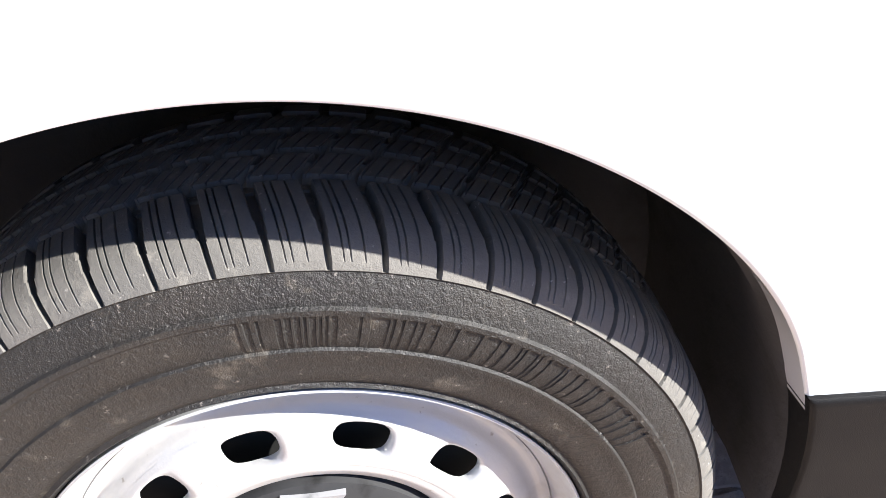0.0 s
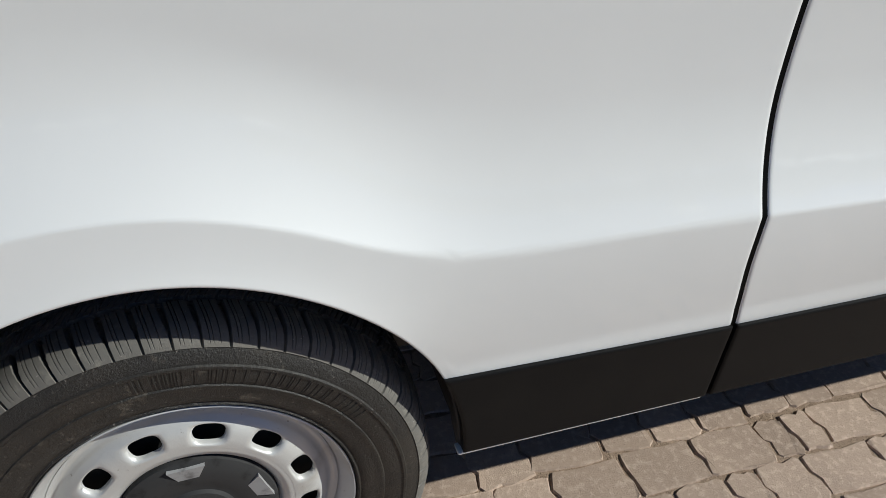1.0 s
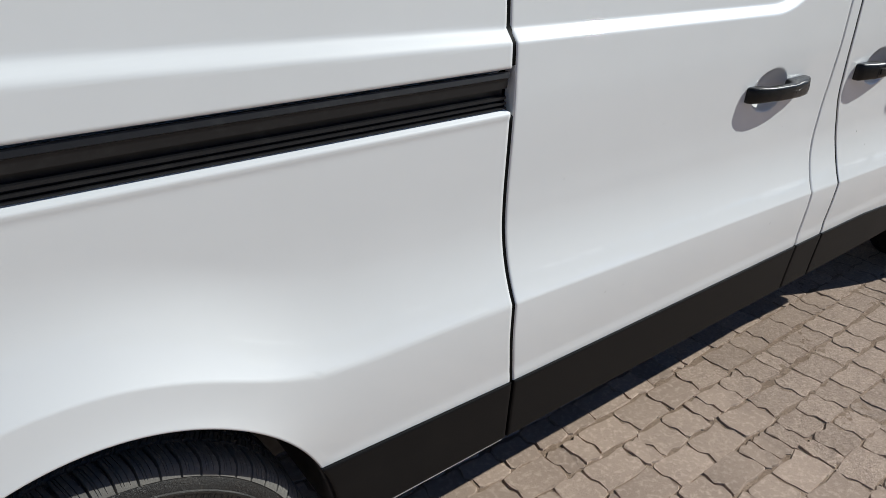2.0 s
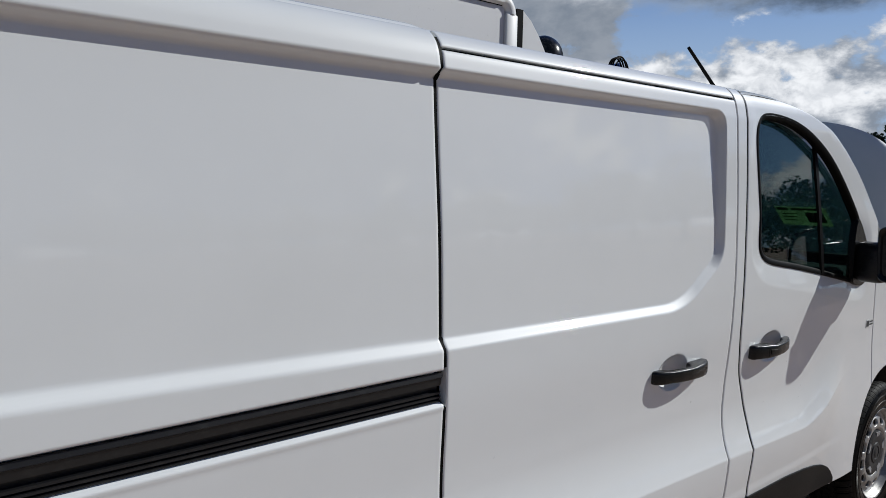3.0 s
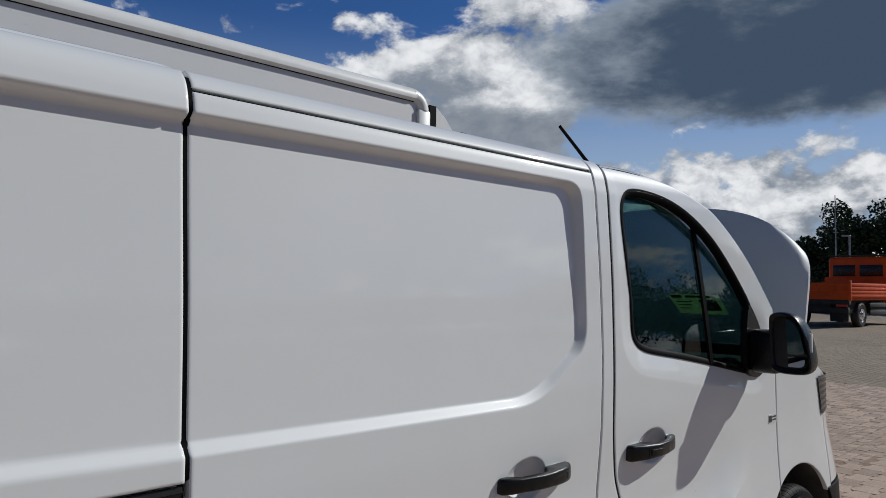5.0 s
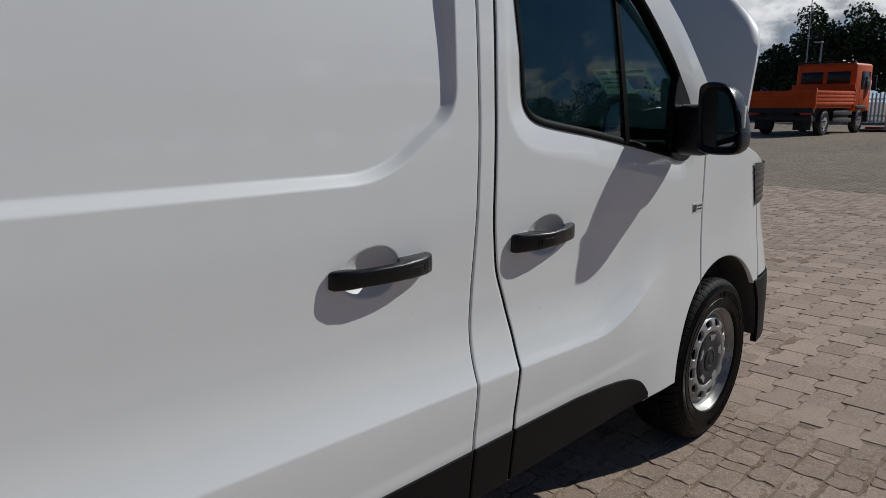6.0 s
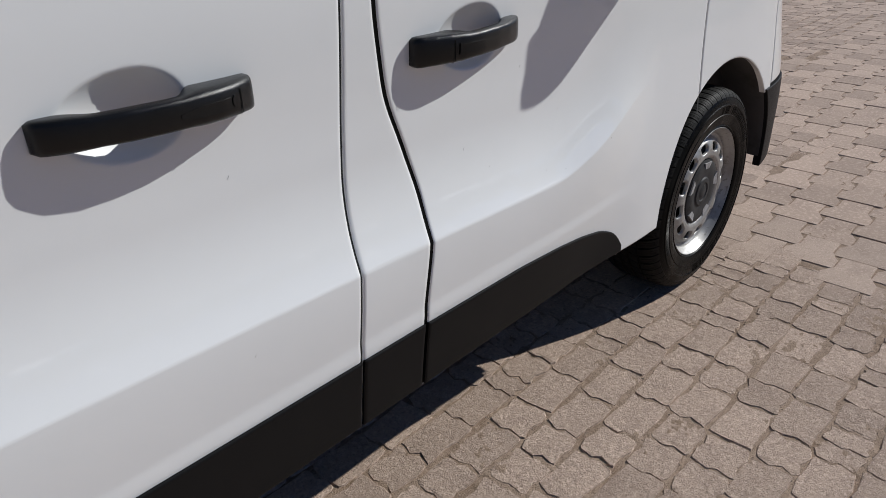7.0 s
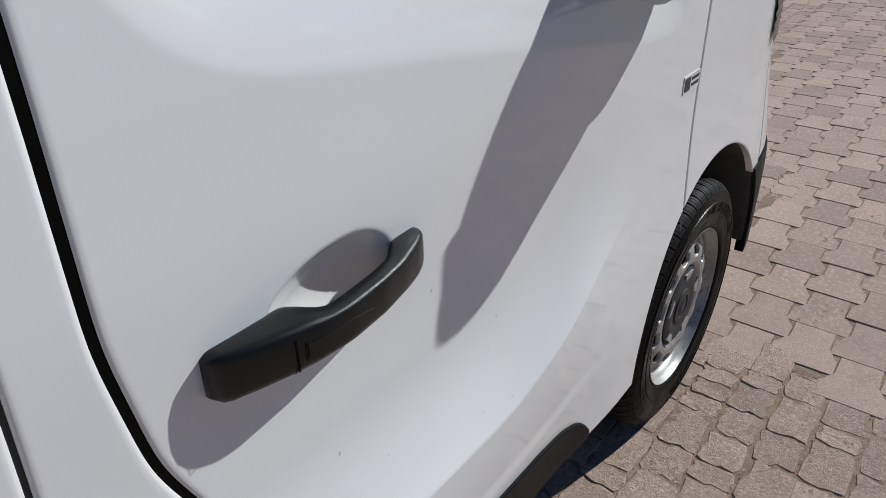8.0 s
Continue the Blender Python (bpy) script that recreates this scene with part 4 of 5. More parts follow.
# ---- wheels ----
def tyre_mesh():
    prof = [(0.207, 0.055), (0.214, 0.031), (0.2185, 0.020), (0.223, 0.0145), (0.226, 0.0165), (0.231, 0.0135), (0.242, 0.0110), (0.253, 0.0105), (0.2555, 0.0093), (0.259, 0.0093), (0.2605, 0.0110), (0.268, 0.0088), (0.278, 0.0076), (0.286, 0.0080), (0.2885, 0.0060), (0.292, 0.0063), (0.2935, 0.0090), (0.300, 0.0105), (0.307, 0.0130), (0.3130, 0.0158), (0.3145, 0.0148), (0.319, 0.0170), (0.3255, 0.0215), (0.3315, 0.0280), (0.3360, 0.0370), (0.3385, 0.0470), (0.3400, 0.0580), (0.3408, 0.0690), (0.341, 0.0735), (0.341, 0.074), (0.341, 0.0805), (0.341, 0.081), (0.3420, 0.094), (0.343, 0.106), (0.343, 0.1065), (0.343, 0.114), (0.343, 0.1145), (0.3435, 0.126), (0.343, 0.138), (0.343, 0.1385), (0.343, 0.146), (0.343, 0.1465), (0.342, 0.160), (0.341, 0.172), (0.341, 0.1725), (0.341, 0.179), (0.341, 0.1795), (0.339, 0.194), (0.334, 0.208), (0.324, 0.221), (0.305, 0.230), (0.280, 0.234), (0.250, 0.230), (0.225, 0.222), (0.212, 0.195)]
    p = np.array(prof)
    blocks, per = 62, 48
    n = blocks * per
    th = np.arange(n) * 2 * math.pi / n
    step = np.arange(n) % per
    R = np.repeat(p[None, :, 0], n, 0)
    Y = np.repeat(p[None, :, 1], n, 0)
    rows = np.arange(len(p))
    tread = (rows >= 20) & (rows <= 48)
    # rings between the ribs
    for a, b in ((29, 30), (34, 35), (39, 40), (44, 45)):
        R[:, a:b + 1] -= 0.0075
    y = p[:, 1]
    shoulder = (rows >= 20) & (rows <= 28)
    # the tread leans; its cuts follow the mesh
    lean = -7.5 * (np.clip(y, 0.016, 0.081) - 0.03) + 14.0 * np.clip(y - 0.081, 0, 0.1)
    A = th[:, None] + lean[None, :] * 2 * math.pi / blocks
    half = 1.6 + 2.6 * smoothstep(0.026, 0.050, y)[None, :]
    deep = np.clip(half + 1 - np.abs(step[:, None] - 24), 0, 1)
    thin = np.isin(step, (7, 37, 43)).astype(float)[:, None]
    cut = np.where(shoulder[None, :], np.maximum(0.0095 * deep * smoothstep(0.0145, 0.019, y)[None, :], 0.0030 * thin * smoothstep(0.018, 0.024, y)[None, :]), 0)
    inner = (rows >= 31) & (rows <= 33) | (rows >= 36) & (rows <= 38) | (rows >= 41) & (rows <= 43)
    ends = np.isin(rows, (31, 33, 36, 38, 41, 43))[None, :]
    cut += np.where(inner[None, :], 0.0035 * np.isin(step, (3, 15, 27, 39)).astype(float)[:, None] + 0.0075 * np.clip(3.5 - np.abs(step[:, None] - 21), 0, 1) * ends, 0)
    far_sh = (rows >= 46) & (rows <= 48)
    cut += np.where(far_sh[None, :], 0.006 * deep, 0)
    R -= cut
    # moulded ribs and letter-like blocks on the wall
    wall = (rows >= 11) & (rows <= 13)
    lr = np.random.RandomState(3)
    blocky = np.repeat(lr.rand(n // 3 + 1) > 0.5, 3)[:n] & (np.sin(th * 3 + 0.6) > -0.1)
    Y -= np.where(wall[None, :] & blocky[:, None], 0.0009, 0)
    X, Z = R * np.sin(A), R * np.cos(A)
    v = np.stack([X, Y, Z], -1).reshape(-1, 3)
    me = mesh_of("tyre", v, grid_faces(n, len(p), wrap=True))
    me.set_sharp_from_angle(angle=radians(32))
    me.polygons.foreach_set("material_index", np.tile((np.arange(len(p) - 1) >= 20).astype(int), n).tolist())
    return me


def rim_y(r):
    return np.interp(r, [0.0, 0.06, 0.096, 0.101, 0.108, 0.115, 0.124, 0.143, 0.158, 0.170, 0.178, 0.182, 0.186, 0.190, 0.194, 0.1965, 0.199, 0.203, 0.206, 0.209, 0.2095, 0.21, 0.211],
                     [0.072, 0.072, 0.070, 0.058, 0.041, 0.033, 0.0290, 0.0280, 0.0310, 0.0370, 0.0440, 0.0500, 0.0530, 0.0530, 0.0520, 0.0480, 0.0440, 0.0400, 0.0350, 0.0300, 0.0300, 0.034, 0.040])


def rim_mesh():
    verts, faces = [], []

    def ring_band(radii, n=120, ys=None):
        base = len(verts)
        rr = np.array(radii)
        yy = rim_y(rr) if ys is None else np.array(ys)
        for i in range(n):
            a = 2 * math.pi * i / n
            for r, y in zip(rr, yy):
                verts.append((r * math.sin(a), y, r * math.cos(a)))
        faces.extend(grid_faces(n, len(rr), wrap=True, base=base))

    inner = np.concatenate([np.linspace(0.02, 0.10, 4), np.linspace(0.102, 0.1325, 16)])
    ring_band(inner, ys=rim_y(inner) + 0.0003)
    outer = np.concatenate([np.linspace(0.1725, 0.1915, 14), [0.1965]])
    ring_band(outer, ys=rim_y(outer) + 0.0003)
    ring_band([0.1965, 0.1990, 0.2020, 0.2060, 0.2100, 0.2135, 0.2162, 0.2178, 0.2175, 0.2140], ys=[0.0500, 0.0440, 0.0385, 0.0345, 0.0285, 0.0215, 0.0170, 0.0180, 0.0215, 0.0300])
    # ring with twelve oblong holes
    steps, rays = 6, 40
    turns = [2 * math.pi * k / rays for k in range(rays)]
    for q in range(4):
        corner = math.atan2((0.02125 / 0.1525) * (1 if q < 2 else -1), math.pi / 12 * (1 if q in (0, 3) else -1)) % (2 * math.pi)
        turns[min(range(rays), key=lambda i: abs(turns[i] - corner))] = corner
    half = math.pi / 12
    for s in range(12):
        a0 = radians(7) + s * math.pi / 6
        base = len(verts)
        loop = []
        for k in range(rays):
            f = turns[k]
            c, q = math.cos(f), math.sin(f)
            ta, tr = half / max(abs(c), 1e-6), (0.02125 / 0.1525) / max(abs(q), 1e-6)
            far_t = min(ta, tr)
            # hole: a rounded slot
            hw, hh = 0.0215 / 0.1525, 0.0145 / 0.1525
            near_t = 1.0 / ((abs(c) / hw) ** 2.8 + (abs(q) / hh) ** 2.8) ** (1 / 2.8)
            for j in range(steps + 1):
                t = near_t + (far_t - near_t) * (j / steps)
                th, r = a0 + c * t, 0.1525 + q * t * 0.1525
                y = float(rim_y(r)) + (0.0035 if j == 0 else 0.0008 if j == 1 else 0)
                verts.append((r * math.sin(th), y, r * math.cos(th)))
            th, r = a0 + c * near_t * 0.97, 0.1525 + q * near_t * 0.1525 * 0.97
            verts.append((r * math.sin(th), float(rim_y(r)) + 0.010, r * math.cos(th)))
        m = steps + 2
        for k in range(rays):
            b = (k + 1) % rays
            for j in range(steps):
                faces.append((base + k * m + j, base + k * m + j + 1, base + b * m + j + 1, base + b * m + j))
            faces.append((base + k * m + steps + 1, base + k * m, base + b * m, base + b * m + steps + 1))
    # barrel behind the face
    ring_band([0.190, 0.1965, 0.1965], ys=[0.085, 0.070, 0.0500])
    ring_band([0.182, 0.182], ys=[0.075, 0.21])
    me = mesh_of("rim", verts, faces)
    bm = bmesh.new()
    bm.from_mesh(me)
    bmesh.ops.remove_doubles(bm, verts=bm.verts, dist=0.0006)
    for f in bm.faces:
        f.smooth = True
    bmesh.ops.recalc_face_normals(bm, faces=bm.faces)
    for e in bm.edges:
        e.smooth = len(e.link_faces) == 2 and e.calc_face_angle(0) < radians(55)
    bm.to_mesh(me)
    bm.free()
    return me


def revolve(prof, n=64):
    p = np.array(prof)
    th = np.arange(n) * 2 * math.pi / n
    v = np.stack([p[None, :, 0] * np.sin(th)[:, None], np.repeat(p[None, :, 1], n, 0), p[None, :, 0] * np.cos(th)[:, None]], -1).reshape(-1, 3)
    return soften(mesh_of("turned", v, grid_faces(n, len(p), wrap=True)), 35)


def facet_mesh(k):
    """Bright trapezoid cut-outs round the cap."""
    bm = bmesh.new()
    for a0 in (radians(-8 + 72 * k),):
        vs = []
        for r, da in ((0.103, -0.24), (0.103, 0.24), (0.080, 0.17), (0.080, -0.17)):
            vs.append(bm.verts.new((r * math.sin(a0 + da), 0.0245 + (0.103 - r) * 0.10, r * math.cos(a0 + da))))
        f = bm.faces.new(vs)
    r = bmesh.ops.extrude_face_region(bm, geom=list(bm.faces))
    for v in r["geom"]:
        if isinstance(v, bmesh.types.BMVert):
            v.co.y += 0.02
    bmesh.ops.recalc_face_normals(bm, faces=bm.faces)
    return bm


tyre_me, rim_me = tyre_mesh(), rim_mesh()
for me, mats in ((tyre_me, (TYRE, TREAD)), (rim_me, (STEEL,))):
    for mat in mats:
        me.materials.append(mat)
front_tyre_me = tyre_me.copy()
front_tyre_me.materials[0] = FRONT_TYRE
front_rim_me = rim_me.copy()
front_rim_me.materials[0] = GREY_STEEL
front_tyre_me.materials[1] = FRONT_TREAD
cap_me = revolve([(0.0, 0.0250), (0.018, 0.0250), (0.022, 0.0275), (0.030, 0.0275), (0.033, 0.0250), (0.046, 0.0260), (0.050, 0.0300), (0.055, 0.0300), (0.060, 0.0290), (0.080, 0.0270), (0.098, 0.0285), (0.107, 0.0320), (0.1085, 0.0430)])
cap_me.materials.append(CAP)
# black disc added to stand for the shade behind the wheel holes
backing_me = revolve([(0.0, 0.062), (0.172, 0.062), (0.178, 0.068), (0.178, 0.16)])
backing_me.materials.append(CHASSIS)
for wx, wy, turn in ((REAR_X, 0.0, 0), (FRONT_X, 0.0, 0), (REAR_X, 2 * MID, 180), (FRONT_X, 2 * MID, 180)):
    w = part("wheel", front_rim_me if wx > 1 else rim_me, None, van, "darker grey steel wheel" if wx > 1 else "silver painted steel wheel")
    w.matrix_basis = pose(wx + (0.002 if wx == 0 else 0), wy + (0.002 if turn == 0 else -0.002), 0.3385, 0, 6.4 if wx == 0 else 14, turn)
    part("tyre", front_tyre_me if wx > 1 else tyre_me, None, w, "glossy black tyre" if wx > 1 else "dusty grey-black all-season tyre")
    part("hole_backing", backing_me, None, w)
    part("hub_cap", cap_me, None, w, "dark plastic hub cap")
    if turn == 0:
        for k in range(5):
            part("cap_facet", facet_mesh(k), FACET, w)


def liner_mesh(cx, cz, a, b, y0, y1, far=False):
    n = 60
    rows = []
    for i in range(n + 1):
        t = math.pi * (-0.01 + 1.02 * i / n)
        for y, k in ((y0, 1.0), (y0 + 0.02, 0.985), (y0 + 0.10, 1.02), (y1, 1.03)):
            rows.append((cx - a * k * math.cos(t), y, cz + b * k * math.sin(t)))
    v = np.array(rows)
    if far:
        v[:, 1] = 2 * MID - v[:, 1]
    return mesh_of("liner", v, grid_faces(n + 1, 4))


for arch in (ARCH_R, ARCH_F):
    for far in (False, True):
        part("arch_liner", liner_mesh(arch[0], arch[1], arch[2] + 0.004, arch[3] + 0.004, 0.012, 0.36, far), LINER, van)
    box_part("arch_wall", (arch[0] - 0.55, 0.355, 0.28), (arch[0] + 0.55, 0.375, 0.80), LINER, van, 0.0)

# ---- shell, far side and cab ----
box_part("load_floor", (-0.93, 0.36, 0.33), (3.0, 2 * MID - 0.36, 0.40), CHASSIS, van, 0.0)
box_part("underbody", (0.45, 0.05, 0.345), (3.05, 2 * MID - 0.05, 0.40), CHASSIS, van, 0.0)
box_part("inner_side", (-0.93, 0.125, 0.80), (2.09, 0.145, 1.86), RUBBER, van, 0.0)
box_part("inner_side", (0.42, 0.060, 0.37), (2.20, 0.080, 0.81), RUBBER, van, 0.0)
box_part("inner_door", (2.10, 0.072, 0.37), (3.08, 0.092, 1.19), DARK, van, 0.0)
box_part("bulkhead", (2.06, 0.10, 0.40), (2.10, 2 * MID - 0.10, 1.90), DARK, van, 0.0)
box_part("rear_doors", (-0.99, 0.05, 0.40), (-0.95, 2 * MID - 0.05, 1.90), PAINT, van, 0.012)
part("far_side", side_panel(const(-0.95), const(2.10), arch_bottom(*ARCH_R, 0.355), const(1.921), 0.03, far=True), PAINT, van)
part("far_door", side_panel(const(2.11), const(3.30), lambda x: np.maximum(arch_bottom(*ARCH_F, 0.358)(x), 0.358), lambda x: np.minimum(door_top(x), 1.915), 0.015, hole=WINDOW, far=True), PAINT, van)
part("far_wing", side_panel(const(3.305), const(4.40), arch_bottom(*ARCH_F, 0.40), wing_top, 0.02, far=True), PAINT, van)
far_pane = part("far_pane", pane_mesh([tuple(q) for q in opening], far=True), GLASS, van)
far_pane.visible_shadow = False
box_part("dashboard", (2.95, 0.12, 0.75), (3.45, 2 * MID - 0.12, 1.235), DARK, van, 0.05)
box_part("cab_floor", (2.10, 0.09, 0.52), (3.45, 2 * MID - 0.09, 0.58), DARK, van, 0.0)
box_part("engine_bay", (3.46, 0.16, 0.45), (4.25, 2 * MID - 0.16, 0.95), CHASSIS, van, 0.03)
box_part("fire_wall", (3.42, 0.08, 0.45), (3.47, 2 * MID - 0.08, 1.28), DARK, van, 0.01)
part("headlining", box(bmesh.new(), (2.10, 0.17, 1.885), (2.62, 2 * MID - 0.17, 1.900), 0.0), PALE, van)


def seat_mesh(y):
    bm = bmesh.new()
    box(bm, (2.22, y - 0.23, 0.80), (2.72, y + 0.23, 0.98), 0.05)
    box(bm, (2.16, y - 0.23, 0.95), (2.32, y + 0.23, 1.52), 0.06, Matrix.Translation((2.2, 0, 1)) @ pose(0, 0, 0, 0, -8, 0) @ Matrix.Translation((-2.2, 0, -1)))
    return bm


for sy in (0.42, 1.45):
    s = part("seat", seat_mesh(sy), SEAT, van)
    box_part("headrest", (2.11, sy - 0.13, 1.56), (2.21, sy + 0.13, 1.74), SEAT, s, 0.035)
SHEET = Matrix.Translation((3.225, 0.325, 1.462)) @ pose(0, 0, 0, 0, -143, 0)
sheet = part("paper_sheet", box(bmesh.new(), (-0.075, -0.115, 0.0), (0.075, 0.115, 0.001), 0.0, SHEET), PAPER, van, "printed pale green sheet behind the windscreen")
for ya, yb, xa, xb in ((-0.10, 0.04, 0.050, 0.064), (0.055, 0.105, 0.046, 0.066), (0.02, 0.095, 0.015, 0.021), (0.03, 0.095, -0.008, -0.002), (0.04, 0.095, -0.034, -0.028), (-0.095, -0.015, -0.045, 0.032)):
    part("print_bar", box(bmesh.new(), (xa, ya, 0.0012), (xb, yb, 0.002), 0.0, SHEET), INK, sheet)
box_part("door_lip", (2.90, 0.008, 0.351), (3.0, 0.03, 0.364), PAINT, fdoor, 0.003)
# small adhesive badge and paint marks
by = float(flank(np.array(3.257), np.array(1.0)))
badge = part("badge", box(bmesh.new(), (3.217, by - 0.0016, 0.982), (3.297, by + 0.001, 1.016), 0.0), FENCE, fdoor, "small black and white adhesive badge")
part("badge_mark", box(bmesh.new(), (3.221, by - 0.0024, 0.986), (3.248, by, 1.012), 0.0), INK, badge)
for k in range(2):
    part("badge_bar", box(bmesh.new(), (3.255, by - 0.0024, 0.991 + 0.012 * k), (3.292, by, 0.997 + 0.012 * k), 0.0), INK, badge)
rng = random.Random(4)
for k in range(16):
    door = slide if k % 3 == 0 else fdoor
    mx = rng.uniform(0.9, 1.9) if door is slide else rng.uniform(2.25, 2.95)
    mz = rng.uniform(0.60, 1.15)
    a, ln = rng.uniform(20, 70), rng.uniform(0.002, 0.006)
    my = float(flank(np.array(mx), np.array(mz)))
    part("scratch", box(bmesh.new(), (-ln / 2, -0.0003, -0.00016), (ln / 2, 0.0006, 0.00016), 0.0, Matrix.Translation((mx, my, mz)) @ pose(0, 0, 0, 0, -a, 0)), MARK, door)


# ---- ground ----
ground = new("ground", mesh_of("ground", [(-1500, -1500, -0.0042), (1500, -1500, -0.0042), (1500, 1500, -0.0042), (-1500, 1500, -0.0042)], [(0, 1, 2, 3)], False))
ground.data.materials.append(SAND)
tagged(ground, "sandy grey-brown yard ground between paving stones", "ground", kind="structure")
FAR_START = 13.0
far_sheet = new("pavement", mesh_of("pavement", [(FAR_START, -40, 0.0012), (300, -40, 0.0012), (300, 120, 0.0012), (FAR_START, 120, 0.0012), (-60, 5.0, 0.0012), (FAR_START, 5.0, 0.0012), (-60, 120, 0.0012), (-60, -40, 0.0012), (FAR_START, -2.6, 0.0012), (-60, -2.6, 0.0012), (-3.0, -2.6, 0.0012), (-3.0, 5.0, 0.0012)], [(0, 1, 2, 3), (4, 5, 3, 6), (7, 0, 8, 9), (9, 10, 11, 4)], False))
far_sheet.data.materials.append(FAR_PAVING)
tagged(far_sheet, "weathered concrete block paving reaching across the yard", "pavement", kind="structure")


def stone_mesh(outline, rnd, wear, height=0.06):
    """A paving stone: chamfered, slightly worn, on an outline in (x, y)."""
    n = len(outline)
    cx, cy = sum(p[0] for p in outline) / n, sum(p[1] for p in outline) / n
    verts = []
    for k, (z, inset_by) in enumerate(((-height, 0.0), (-0.004 - wear * 0.002, 0.0), (-0.0005, 0.002 + wear * 0.0022))):
        for x, y in outline:
            d = math.hypot(x - cx, y - cy)
            f = 1 - inset_by / d
            verts.append((cx + (x - cx) * f, cy + (y - cy) * f, z + (rnd.uniform(-1, 1) * wear * 0.0012 if k == 2 else 0)))
    faces = [(a * n + i, a * n + (i + 1) % n, (a + 1) * n + (i + 1) % n, (a + 1) * n + i) for a in range(2) for i in range(n)]
    faces.append(tuple(2 * n + i for i in range(n)))
    return verts, faces


def new_outline(lx, ly, rnd, gap=0.0022):
    """A toothed stone: straight ends, long sides with one jog each."""
    x0, x1, y0, y1, j = -lx / 2 + gap, lx / 2 - gap, -ly / 2 + gap, ly / 2 - gap, 0.017
    pts = [(x0, y0 - j), (-0.036, y0 - j), (-0.018, y0 - j * 0.2), (0.006, y0 + j * 0.3), (0.022, y0 + j), (x1, y0 + j),
           (x1, y1 - j), (0.022, y1 - j), (0.006, y1 - j * 0.3), (-0.018, y1 + j * 0.2), (-0.036, y1 + j), (x0, y1 + j)]
    return [(x + rnd.uniform(-1, 1) * 0.0012, y + rnd.uniform(-1, 1) * 0.0012) for x, y in pts]


def old_outline(lx, ly, rnd):
    """A worn stone with toothed ends and chipped, rounded corners."""
    g = 0.0008
    x0, x1, y0, y1 = -lx / 2 + g, lx / 2 - g, -ly / 2 + g * 1.4, ly / 2 - g * 1.4
    r = 0.008
    j = 0.006 if lx > 0.1 else 0.003
    h = (y1 - y0) / 4
    pts = [(x0 + r, y0), (x0 + lx * 0.36, y0 + 0.003), (x1 - lx * 0.36, y0 - 0.002), (x1 - r, y0),
           (x1, y0 + r), (x1 + j, y0 + 1.6 * h), (x1 - j, y0 + 2.4 * h), (x1, y1 - r),
           (x1 - r, y1), (x1 - lx * 0.36, y1 - 0.003), (x0 + lx * 0.36, y1 + 0.002), (x0 + r, y1),
           (x0, y1 - r), (x0 - j * 0.7, y1 - 1.6 * h), (x0 + j, y1 - 2.4 * h), (x0, y0 + r)]
    return [(x + rnd.uniform(-1, 1) * 0.0055, y + rnd.uniform(-1, 1) * 0.0055) for x, y in pts]


def is_new(x, y):
    """Where the newer, smooth stones lie."""
    if x < 3.90:
        return False
    if 4.25 < x < 5.35 and y > 0.33 - 0.24 * (x - 4.25):
        return False
    if x > 7.2 and y > 0.85 + 0.05 * (x - 7.2) and x < 9.6:
        return False
    return x < 10.5


def in_view(x, y):
    return -3.0 < x < FAR_START and -2.6 < y < 5.0


